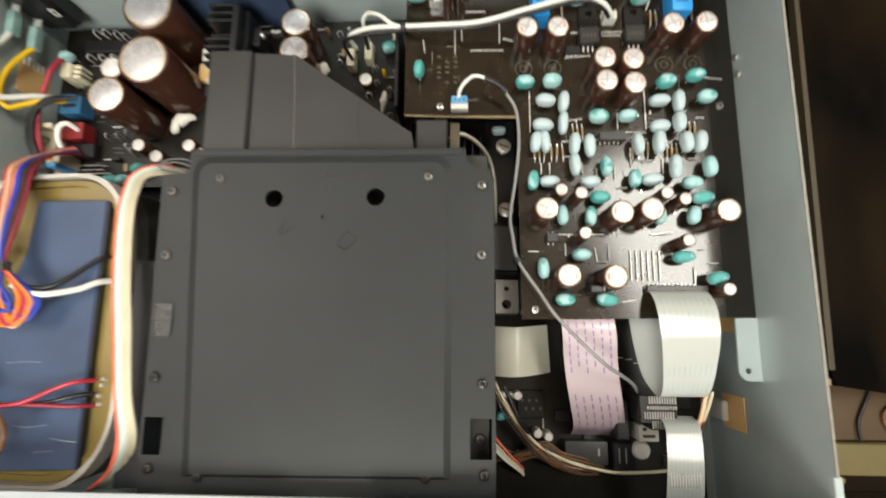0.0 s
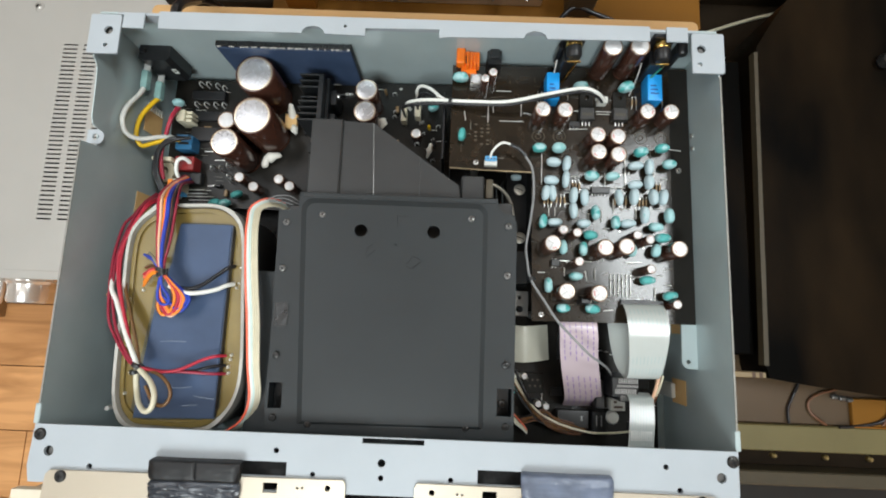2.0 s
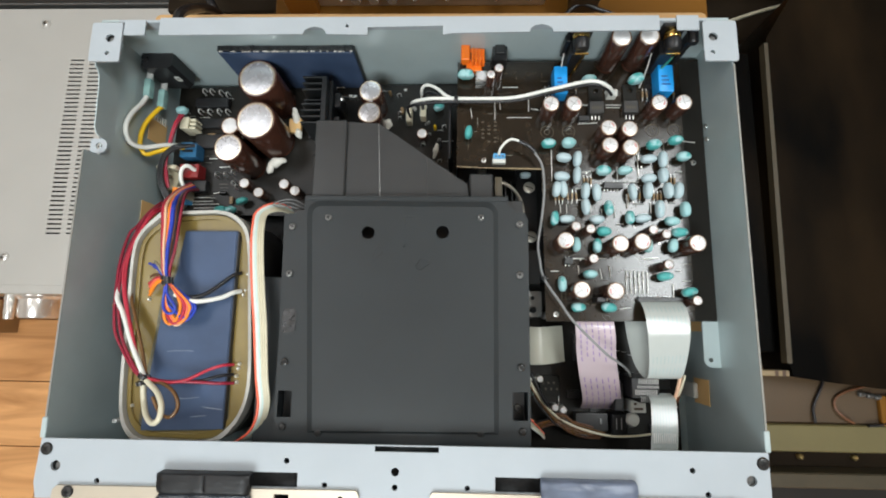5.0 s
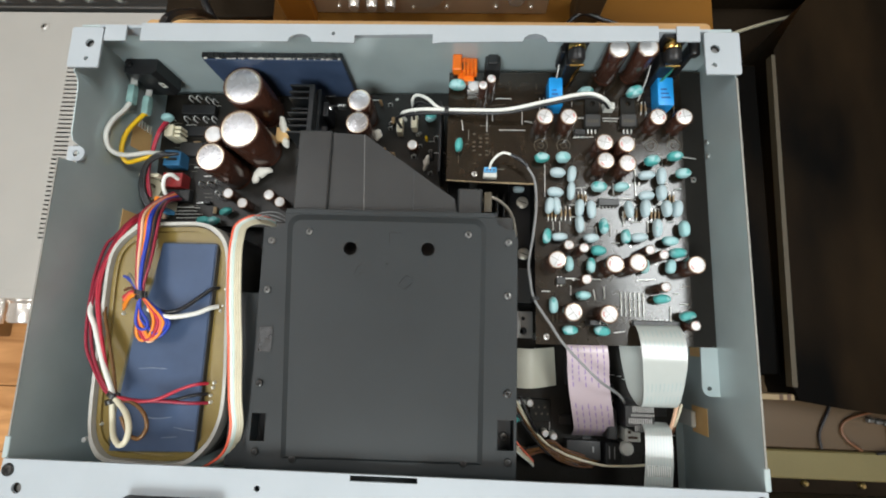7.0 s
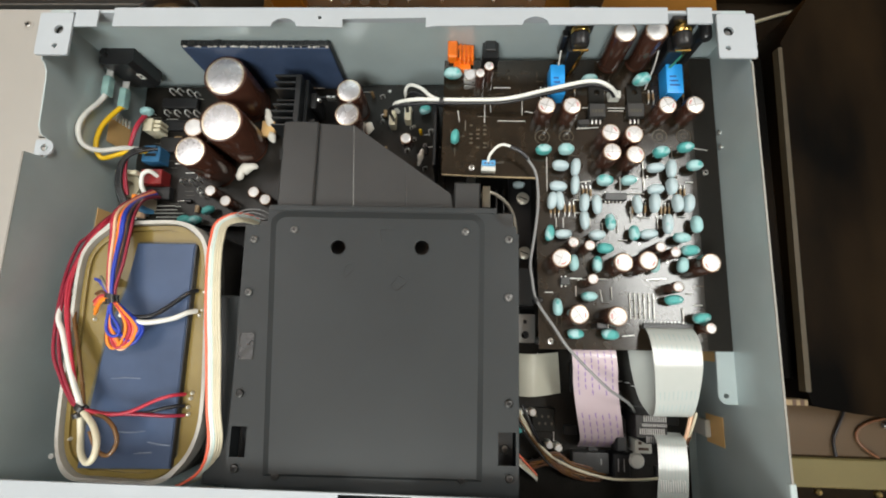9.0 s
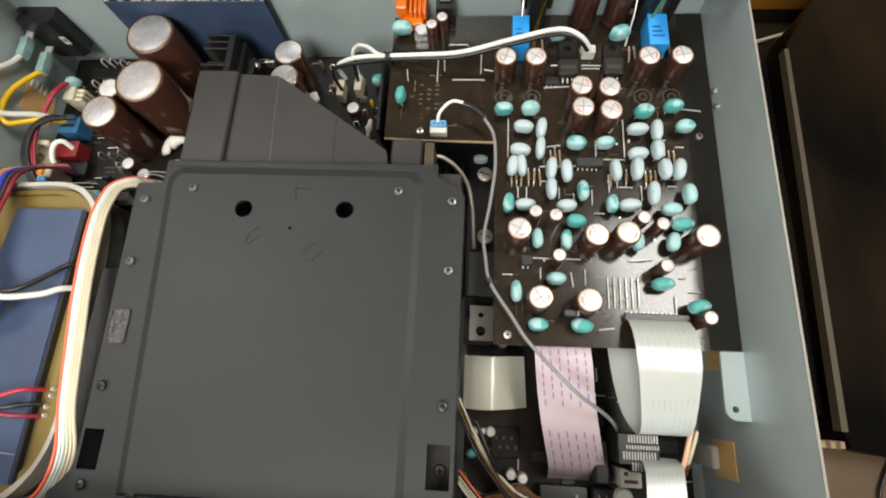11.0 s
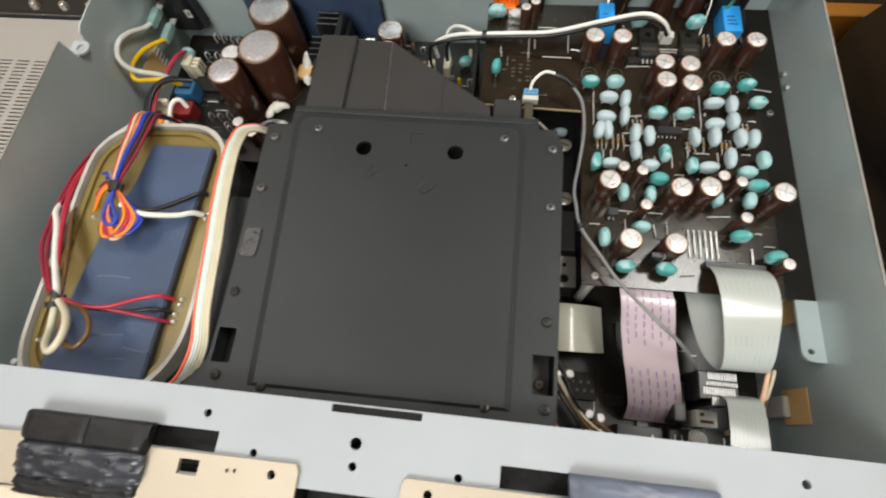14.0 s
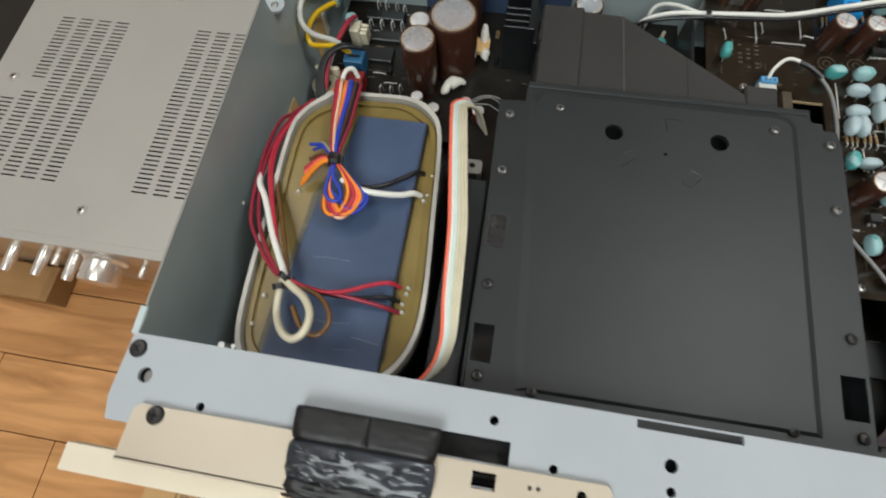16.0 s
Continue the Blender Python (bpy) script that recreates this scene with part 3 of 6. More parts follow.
# the shade along the pressed folds is drawn in black
for pts in ([(1.5, 148.5), (0.3, 155.8), (7.8, 155.3)], [(-20, 127.5), (-18, 133.5), (-14, 135.8)], [(8.2, 122.8), (12.2, 128.5), (17, 126.2)], [(8.4, 121.6), (12, 119.8), (17.4, 125)], [(-19, 126.4), (-13.4, 131.6)]):
    part("press_mark", tube([(*q, 74.75) for q in pts], 0.26, 1, 6, straight=True), BLACK, drive, "black line painted for the shade of a shallow pressed fold")
for x, y in ((-50, 154.5), (50.3, 155)):
    screw(x, y, 74.8, 2.2, drive, DULL)
for x, y in ((-74, 148.5), (75.5, 151), (-74, 117.3), (75.3, 117.8), (75.5, 60), (-73.5, 61), (-72.5, 21.8), (-50, 18.8), (50.5, 20.3), (76, 21.8)):
    part("washer", disc(x, y, 3.1, 73.4, 73.6, 18, bevel=0.1), COVER, drive)
    screw(x, y, 73.6, 2.3, drive, DULL if y > 100 else BLACK_SCREW)
part("badge", plate(rounded(-77.2, -68, 79, 95, 2), 73.4, 73.9), STICKER, drive, "clear embossed sticker")
part("badge_rim", plate(rounded(-77.2, -68, 79, 95, 2), 73.9, 74.15, [rounded(-76.5, -68.7, 79.7, 94.3, 1.6)]), COVER_HI, drive, "raised embossed edge")
for k in range(3):
    part("badge_mark", box(-75 + 0.4 * k, -70.5 + 0.3 * k, 82.5 + 3.6 * k, 83.9 + 3.6 * k, 73.9, 74.2, 0.1), STICKER, drive, "embossed bar")
part("base_flange", box(-95, -80.2, 10, 116, 62, 64, 0.6), COVER, drive, "grey side flange low beside the cover")
# the plastic duct behind the cover
part("duct", plate([(-63.5, 170), (42.5, 170), (41, 180), (-20, 223), (-63, 225)], 60, 68, [circle(-42, 210, 0.7)]), COVER_HI, drive, "dark plastic duct with sloping edge")
part("duct_ridge", box(-63.5, -41.5, 169.5, 224.5, 66, 71, 2.0, seg=3), COVER_HI, drive)
part("duct_wall", plate([(-63.5, 170), (-63.5, 225), (-20, 223), (41, 180), (42.5, 170)], 0, 60), COVER_HI, drive)
# pale metal tube paints the highlight along this crease
part("duct_crease", tube([(-20.3, 223, 68), (-17.8, 171, 68)], 0.33, 1, 6, straight=True), DULL, drive)
part("duct_slot", box(-64.2, -62.6, 199, 206, 62, 71.2), HOLE, drive)
part("duct_shelf", box(43, 59, 168, 188, 56, 66, 1.0), COVER_HI, drive)
part("duct_crease", tube([(13.5, 198.5, 68), (14.2, 171, 68)], 0.35, 1, 6, straight=True), COVER_HI, drive)
part("duct_post", box(60.2, 65, 172, 185.5, 50, 67, 0.8, seg=2), BRONZE, drive, "grey moulded post")
# added block: hides the lit floor and paints this gap black
part("rear_base", box(34.5, 83, 165, 214, -10.8, 3, 1), HOLE, drive, "black block added to darken the gap behind the drive")
for k in range(4):
    part("base_rib", box(62 + 5 * k, 63.2 + 5 * k, 170, 200, 3, 16, 0.3), BLACK, drive)

# ---- transformer ----
trafo = thing("transformer", (-145, 84, -12), "potted racetrack transformer with olive resin and dark blue core film", "transformer")
def ring_line(d):
    """The rounded outline of the winding, drawn in by d."""
    cx, cy = -146, 85
    corner = [(-173, 160.5), (-185, 147), (-189.5, 131), (-188.6, 90), (-187.4, 45), (-184.5, 22), (-176, 9.5), (-160, 7.5), (-124, 7.5), (-109.5, 17.5), (-101.5, 34), (-100, 56), (-103, 95), (-107, 139), (-114, 155), (-127, 162), (-150, 162)]
    line = smooth_line([(x, y, 0) for x, y in corner + corner[:1]], 4)[:-1]
    return [(x + d * (1 if x < cx else -1) * min(1, abs(x - cx) / 25), y + d * (1 if y < cy else -1) * min(1, (abs(y - cy) / 72) ** 6)) for x, y, _ in line]


ring_out, ring_in = ring_line(0.3), ring_line(2.4)
part("case", plate(ring_out, -12, 50), CAN, trafo)
part("rim", plate(ring_out, 40, 60.5, [ring_in]), RING, trafo, "off-white taped rim")
part("resin", plate(ring_in, 45, 55.5), RESIN, trafo, "glossy olive potting resin")
part("inner_fillet", plate(ring_line(3.3), 55.5, 57.3, [ring_line(6)]), RESIN, trafo)
part("sunk_film", plate([(-155, 149), (-117, 149), (-114.6, 15), (-175, 13.5), (-173, 50), (-169.5, 80), (-168.5, 100), (-160.5, 120)], 55, 55.75), SUNK, trafo, "blue film dimly seen under the resin")
core = plate([(-153.5, 147.3), (-116.8, 147.5), (-116.3, 16.5), (-170.5, 15), (-168.5, 48), (-165.5, 76), (-163.5, 96), (-156.5, 120)], 55, 60)
bmesh.ops.bevel(core, geom=[e for e in core.edges if e.verts[0].co.z > 59 and e.verts[1].co.z > 59 and len(e.link_faces) == 2 and abs(e.link_faces[0].normal.z - e.link_faces[1].normal.z) > 0.5], offset=0.5, segments=2, affect="EDGES")
part("core_film", core, CORE, trafo, "dark blue insulating film over the core")
part("core_film_edge", box(-117.2, -115.6, 17, 147, 55, 59.2, 0.4), BLACK, trafo)
for k, (x, y) in enumerate(((-111, 104), (-109.5, 107), (-110, 58), (-110.5, 55), (-111.5, 50), (-111, 46), (-109, 118), (-176, 100), (-178, 44), (-180, 30))):
    part("solder_blob", turn([(1.1, 55), (1.2, 56.5), (0.5, 57.6)], (x, y, 0), 8), TIN, trafo)


def wire(name, pts, r, material, label, group="", straight=False, ends=None):
    at = pts[0]
    ob = solid(name, tube(pts, r, straight=straight), material, label, "wire", group, at=at, sharp=60)
    return ob


# highlights on the film, laid on as thin pale tubes
for pts in ([(-158, 65.5, 60), (-149, 66.2, 60.3), (-140, 66, 60)], [(-131, 30.6, 60), (-124, 29.6, 60.3), (-117.5, 29, 60)], [(-150, 36, 60), (-142, 35.5, 60.3), (-133, 36.6, 60)], [(-138, 24, 60), (-128, 25, 60.2)]):
    part("crease", tube(pts, 0.34, 4, 6), CREASE_GLINT, trafo, "film crease painted paler as a glint")
# harness of wires arching over the transformer
G = "wires over the transformer"
fan = [(CRIMSON, -4.8, "crimson"), (RED, -3.6, "red"), (PEACH, -2.4, "peach"), (ORANGE_WIRE, -1.2, "orange"), (SALMON, -0.2, "salmon"), (BLUE_WIRE, 0.9, "blue"), (BLUE_WIRE, 1.8, "blue"), (BROWN_WIRE, 2.8, "brown"), (BLACK_WIRE, 3.6, "black"), (CRIMSON, 5.2, "crimson")]
for k, (m, dx, col) in enumerate(fan):
    dx *= 1.35
    z = 0.9 if col in ("blue", "peach", "red") else -0.4
    wire("harness_wire", [(-178 + dx * 0.5, 196 - 0.6 * k, 12), (-174 + dx * 0.7, 182, 36), (-163.5 + dx, 166, 62 + z), (-160.5 + dx * 0.85, 150, 67 + z), (-159 + dx * 0.55 + (1.5 if dx > 4 else 0), 134, 70 + z), (-156.6 + dx * 0.3, 119, 72.4 + z), (-155 + dx * 0.2, 112, 72.8 + z)], 0.95, m, col + " insulated wire tied over the transformer", G)
loops = [(BLUE_WIRE, 8.5, 86, 0.3), (BLUE_WIRE, 7.3, 87.5, 1.0), (ORANGE_WIRE, 5.6, 84.5, 1.6), (SALMON, 4.0, 84, 1.1), (RED, 2.4, 84, 1.8), (CRIMSON, 1.0, 85, 0.6), (ORANGE_WIRE, -0.5, 83.6, 1.4), (BROWN_WIRE, -2.5, 84.5, 0.2), (PEACH, 3.2, 83, 0.4)]
for k, (m, w, yb, dz) in enumerate(loops):
    cx = -146 + w
    wire("wire_loop", [(-154.6, 111.5, 72.6 + dz * 0.4), (-149 + w * 0.3, 105, 71.5 + dz), (cx + 1.5, 96, 70.5 + dz), (cx, yb + 3, 70.8 + dz), (cx - 4.5, yb, 71 + dz), (cx - 8.5 - 0.1 * w, yb + 4.5, 71 + dz * 0.6), (-155.6 + 0.15 * w, 98, 71.4 + dz * 0.4), (-155.4, 110.5, 72.6)], 0.9, m, "coloured wire looped back under the tie", G)
wire("wire_loop", [(-154.8, 111, 73.5), (-153.5, 103, 73.6), (-148.5, 96, 73.2), (-148, 91.5, 73), (-152, 90.5, 73), (-155.6, 95, 73.2), (-155.8, 108, 73)], 0.9, BLUE_WIRE, "blue wire in a small loop under the tie", G)
stubs = [(BLUE_WIRE, (-173.5, 124), 64), (BLUE_WIRE, (-171.5, 122), 62.5), (OLIVE, (-171, 125.5), 63), (BROWN_WIRE, (-171, 115), 65), (RED, (-173, 110.5), 63), (SALMON, (-173, 108.5), 62), (ORANGE_WIRE, (-174, 105.5), 60), (ORANGE_WIRE, (-173, 104), 60), (ORANGE_WIRE, (-174.5, 103), 59)]
for m, (x, y), z in stubs:
    wire("wire_stub", [(-155.5, 112, 73), (-163, 0.5 * (112 + y) + 2.5, 70.5), (x, y, z)], 0.95, m, "short wire end fanned out from the tie", G)
wire("lead_wire", [(-150, 103, 71), (-142, 99.5, 71), (-133.3, 98.7, 70), (-122, 101.5, 65), (-116, 105, 61.5), (-113, 106.5, 56.5)], 1.55, WHITE_WIRE, "white lead wire soldered to the transformer", G)
wire("lead_wire", [(-150, 104, 70), (-140, 101.5, 69), (-131, 104, 67), (-122, 112, 63), (-117, 117, 60.5), (-113.5, 119, 56.5)], 1.3, BLACK_WIRE, "black lead wire soldered to the transformer", G)


def tie(at, r, axis, label="black nylon cable tie round the wires"):
    """A cable tie: a band and its head."""
    t = thing("cable_tie", at, label, "cable tie", "cable ties")
    bm = turn([(r, -1.3), (r + 0.7, -1.3), (r + 0.7, 1.3), (r, 1.3)], (0, 0, 0), 16)
    m = Vector(axis).normalized().to_track_quat("Z", "Y").to_matrix().to_4x4()
    bmesh.ops.transform(bm, matrix=Matrix.Translation(at) @ m, verts=bm.verts)
    part("strap", bm, BLACK, t)
    x, y, z = at
    part("head", box(x + r - 0.4, x + r + 1.5, y - 1.1, y + 1.1, z - 0.6, z + 1.2, 0.3), BLACK, t)
    return t


tie((-155.4, 113, 72.8), 2.9, (0.15, 1, -0.1))
tie((-155, 110.6, 72.6), 2.7, (-0.2, 1, 0.1))
tie((-163.3, 50.5, 73), 2.8, (0.6, 1, 0))
tie((-165.5, 46.5, 71.5), 2.4, (-0.3, 1, 0.3))
# primary wires along the outer side of the transformer
G2 = "primary wires beside the transformer"
wire("primary_wire", [(-198, 178, 20), (-198.5, 168, 32), (-200, 154.6, 42), (-202.4, 146, 47), (-201, 120, 55), (-193.7, 83, 63), (-183, 66, 67), (-170, 53.2, 72), (-163.5, 50.4, 73.5)], 1.0, CRIMSON, "crimson wire curving round the transformer", G2)
wire("primary_wire", [(-197, 178, 18), (-196, 166, 36), (-198, 150, 45), (-199, 124, 54), (-195, 100, 60), (-186, 76, 66), (-172, 57, 71), (-163.5, 50.2, 72.8)], 1.0, CRIMSON, "dark crimson wire curving round the transformer", G2)
wire("primary_wire", [(-189, 172, 30), (-189.5, 162, 45), (-195.5, 128, 56), (-191.2, 105, 61), (-181, 83.5, 66), (-171.2, 63, 70), (-163.2, 50.4, 74)], 1.05, RED, "red wire curving round the transformer", G2)
wire("primary_wire", [(-186, 172, 30), (-188.5, 160, 46), (-194.5, 134, 54), (-192.5, 112, 59), (-184, 90, 64.5), (-174, 68, 69), (-164, 52, 73)], 1.0, RED, "red wire curving round the transformer", G2)
wire("primary_wire", [(-190, 118, 52), (-187, 102, 59), (-178, 84, 64), (-168.5, 64, 68.5), (-163, 52, 72)], 1.1, AMBER_WIRE, "translucent amber wire curving round the transformer", G2)
wire("primary_wire", [(-199, 118, 50), (-196, 101.9, 60), (-188, 90.4, 64), (-176, 69.8, 69), (-166, 55.2, 72.6), (-163.6, 50.6, 73)], 1.6, WHITE_WIRE, "white wire curving round the transformer", G2)
wire("primary_wire", [(-163.5, 50.4, 74), (-150, 47, 72), (-138, 48.5, 69.5), (-126, 54.5, 66), (-118, 57.3, 63.8), (-113.5, 57.5, 57)], 1.05, RED, "red wire across the transformer", G2)
wire("primary_wire", [(-163.5, 50, 73), (-150, 47.5, 71), (-134, 47, 67.5), (-120, 46, 63.8), (-112.5, 45.5, 57)], 1.05, CRIMSON, "crimson wire across the transformer", G2)
wire("primary_wire", [(-163.5, 50, 72), (-150, 47, 69.5), (-132, 47.5, 65.5), (-120, 50.5, 62.5), (-113, 51, 57)], 1.05, BLACK_WIRE, "black wire across the transformer", G2)
wire("wire_loop", [(-164, 51, 72.5), (-165.8, 44, 69), (-164.6, 35, 68.5), (-158, 27, 75), (-150.5, 23.6, 80), (-145, 27, 83), (-144.6, 34.5, 82.5), (-150, 41.5, 79), (-157.5, 46, 75), (-163, 49.5, 73)], 1.75, CREAM, "thick cream wire in an open loop", G2)
wire("wire_loop", [(-163, 48.5, 72), (-150, 46, 73), (-141, 40.5, 75.5), (-137.5, 33, 77), (-141.5, 27, 77), (-149, 29, 75.5), (-156.5, 38, 73)], 1.2, AMBER_WIRE, "translucent amber wire in a loop", G2)
# flat row of output wires on the inner side of the transformer
G3 = "row of output wires"
for k, (m, col) in enumerate(((SALMON, "salmon"), (WHITE_WIRE, "white"), (AQUA, "pale aqua"), (CREAM, "cream"), (CREAM, "cream"), (CREAM, "cream"))):
    dx = k * 1.52
    wire("output_wire", [(-92 + 1.2 * k, 171.5 - 1.5 * k, 30), (-94 + 1.0 * k, 171 - 1.2 * k, 44), (-98.5 + 1.2 * k, 168 - 0.9 * k, 55), (-104.5 + dx, 160.5 - 0.3 * k, 61.5), (-103.6 + dx, 150, 67), (-102 + dx, 139, 71), (-99.2 + dx, 120, 74), (-96.2 + dx, 100, 75.7), (-94 + dx, 84, 75.7), (-91.6 + dx * 0.92, 53, 73), (-89.8 + dx * 0.66, 33, 70.5 - 0.9 * k), (-94.5 + dx * 0.42, 18.5, 67.5 - 1.3 * k), (-108 + dx * 0.3, 8.6 - 0.1 * k, 59 - 1.4 * k), (-118, 4 - 0.1 * k, 48 - 1.4 * k)], 0.84, m, col + " wire in a flat row beside the disc drive", G3)

for k, (dy, dz) in enumerate(((0, 0), (-2.6, 2.2), (-4.2, -1.5))):
    wire("strand", [(-97 + 1.5 * k, 168 + 0.3 * dy, 54), (-89 + k, 170.5 + dy, 57 + dz), (-80 - 2 * k, 171.5 + dy, 54 + dz), (-73 + 2 * k, 168 + dy, 46 + dz)], 0.32, GREY_WIRE, "thin bare wire end beside the disc drive", G3)

# ---- power supply board ----
lug = thing("earth_lug", (-92.5, 153, -12), "dull steel earth tab with a hole on the power board", "tab")
part("stem", box(-89.6, -86.6, 147.5, 150.5, 2.8, 10.2, 0.3), DULL, lug)
part("tab", plate(rounded(-97, -86.4, 147.4, 157, 2.4), 10, 11, [circle(-92.6, 153, 1.9)]), PIN, lug)
eye = thing("ring_terminal", (-95, 142, 3), "brown copper ring terminal on the power board", "terminal")
part("ring", plate(circle(-94.8, 141.5, 4.4), 2.9, 5.4, [circle(-94.8, 141.5, 2.8)]), RESIST, eye)
part("screw_head", turn([(2.5, 2.9), (2.5, 6.2), (1.4, 7.0)], (-94.8, 141.5, 0), 14), BLACK_SCREW, eye)

# added sheet: the shade on the chassis floor, painted as black
solid("insulating_sheet", plate(rounded(-208, 34, 4, 286, 3), -12, -11.4), HOLE, "black sheet added to shade the floor under the power board", "sheet", at=(-90, 150, -12))
psu = thing("power_board", (-85, 235, -12), "black power supply circuit board on the chassis floor", "circuit board")
part("board", plate([(-203, 172), (-203, 283), (34, 287), (34, 190), (-66, 190), (-66, 172), (-81, 172), (-81, 12), (-96.5, 12), (-96.5, 172)], 1.4, 3, [circle(-198, 177, 1.6), circle(-10, 282, 1.6)]), PSU, psu)
for x, y in ((-198, 177), (-198, 278), (-10, 282), (28, 200)):
    part("standoff", disc(x, y, 2.6, -12, 1.4, 10), TIN, psu)
for x, y, n in ((-180, 278, 1), (-174, 278, 1), (-166, 277, 1), (-160, 275, 1), (-182, 260, 0), (-174, 260, 0), (-166, 260, 1), (-159, 260, 0), (-163, 205, 1), (-156, 205, 1), (-149, 198, 0), (-146, 195, 0), (-150, 207, 1)):
    part("wire_jumper", tube([(x, y - 1.5, 3), (x, y - 1.5, 8.5), (x + 0.6, y, 10.2), (x + 1, y + 1.5, 8.5), (x + 1, y + 1.5, 3)], 0.55, 3, 6), TIN, psu)
for y, a, b in ((186, -187, -168), (183, -184, -166), (180.5, -184, -161), (177.5, -181, -158), (190, -166, -158), (246, -188, -180)):
    part("wire_jumper", tube([(a, y, 2.8), (a, y, 4), (b, y + 0.5, 4), (b, y + 0.5, 2.8)], 0.35, 1, 5, straight=True), TIN, psu)
for x0, x1, y0, y1, h in ((-186, -158, 264, 272, 8), (-186, -152, 246, 254, 7), (-184, -160, 228, 240, 7), (-192, -170, 190, 200, 9)):
    part("rectifier", box(x0, x1, y0, y1, 3, h, 0.6), BLACK, psu)


rng = random.Random(17)
for k in range(46):
    x, y = rng.uniform(-200, -150), rng.uniform(174, 282)
    if k % 3 == 0:
        x, y = rng.uniform(-105, 30), rng.uniform(192, 284)
    l = rng.uniform(3, 9)
    if rng.random() < 0.5:
        part("wire_jumper", tube([(x, y, 2.8), (x, y, 4.2), (x + l, y + rng.uniform(-0.5, 0.5), 4.2), (x + l, y, 2.8)], 0.33, 1, 5, straight=True), TIN, psu)
    else:
        part("print_line", plate(rect(x, x + l, y, y + 0.4), 3, 3.08), SILK, psu)
for x, y in ((-176, 268), (-171, 240), (-166, 233), (-178, 200), (-160, 222), (-157, 190), (-150, 184), (-88, 240), (-90, 262), (-18, 236), (-12, 262), (20, 232), (14, 205)):
    part("diode", turn([(0.7, -3), (1.5, -2.6), (1.5, 2.6), (0.7, 3)], (x, y, 5), 10, "X" if int(x) % 2 else "Y"), BLACK if int(x) % 3 else RESIST, psu, "small banded diode")


def electrolytic(r, h, sleeve=SLEEVE, cross=True, group="", label=""):
    """A can capacitor standing on z = 0: sleeve rolled over the shoulder, scored aluminium top."""
    c = thing("electrolytic_capacitor", (0, 0, 0), label, "capacitor", group)
    part("sleeve", turn([(r * 0.96, 0), (r, 0.8), (r * 0.94, 2.2), (r, 3.4), (r, h - 0.9), (r * 0.97, h - 0.25), (r * 0.92, h), (r * 0.86, h - 0.1)], seg=28), sleeve, c)
    part("rim", turn([(r * 0.80, h - 0.5), (r * 0.885, h - 0.5), (r * 0.885, h + 0.08), (r * 0.83, h + 0.15)], seg=28), ALU_RIM if r < 9 else ALU_BRIGHT, c, "rolled golden rim")
    part("top", turn([(r * 0.81, h - 0.3), (r * 0.81, h + 0.12), (r * 0.74, h + 0.28)], seg=28), ALU if r < 9 else ALU_DULL, c, "scored aluminium top")
    if cross:
        bm = bmesh.new()
        for a in (0.5, 2.07):
            ux, uy, w, l = math.cos(a), math.sin(a), r * 0.05, r * 0.72
            join(bm, plate([(ux * l - uy * w, uy * l + ux * w), (-ux * l - uy * w, -uy * l + ux * w), (-ux * l + uy * w, -uy * l - ux * w), (ux * l + uy * w, uy * l - ux * w)], h + 0.2, h + 0.34))
        part("score", bm, SCORE, c)
        arc = [(q * r * math.cos(a), q * r * math.sin(a)) for q, span in ((0.66, (2.5, 2.8, 3.1, 3.4)), (0.50, (3.4, 3.1, 2.8, 2.5))) for a in span]
        part("stamp", plate(arc, h + 0.2, h + 0.31), RED_MARK, c, "faded red stamp on the top")
    return c


def spread(proto, places, spin=0.7):
    for k, (x, y, z) in enumerate(places):
        m = pose(x * MM, y * MM, z * MM, 0, 0, math.degrees(spin * (k * 2.4 + x * 0.1)))
        if k == 0:
            proto.matrix_basis = m
        else:
            copy_thing(proto, m)


PS = "reservoir capacitors on the power board"
spread(electrolytic(15.2, 44, cross=False, group=PS, label="large brown reservoir capacitor on the power board"), [(-117.5, 268.5, 3), (-116.5, 235, 3)])
spread(electrolytic(11, 45, cross=False, group=PS, label="tall brown capacitor beside the reservoir capacitors"), [(-135, 213, 3)])
spread(electrolytic(7.2, 40, cross=False, group=PS, label="slim brown capacitor half hidden by the reservoir capacitors"), [(-137.5, 232, 3)])
spread(electrolytic(9.2, 33, cross=False, group=PS, label="brown capacitor on the power board by the rear wall"), [(-33.3, 264, 3), (-33.5, 246, 3)])
spread(electrolytic(4.4, 14, SLEEVE, False, "small capacitors on the power board", "small capacitor with pale top on the power board"), [(-135, 195, 3), (-123, 187.5, 3), (-103, 194.5, 3), (-94, 189, 3), (6, 237, 3)])


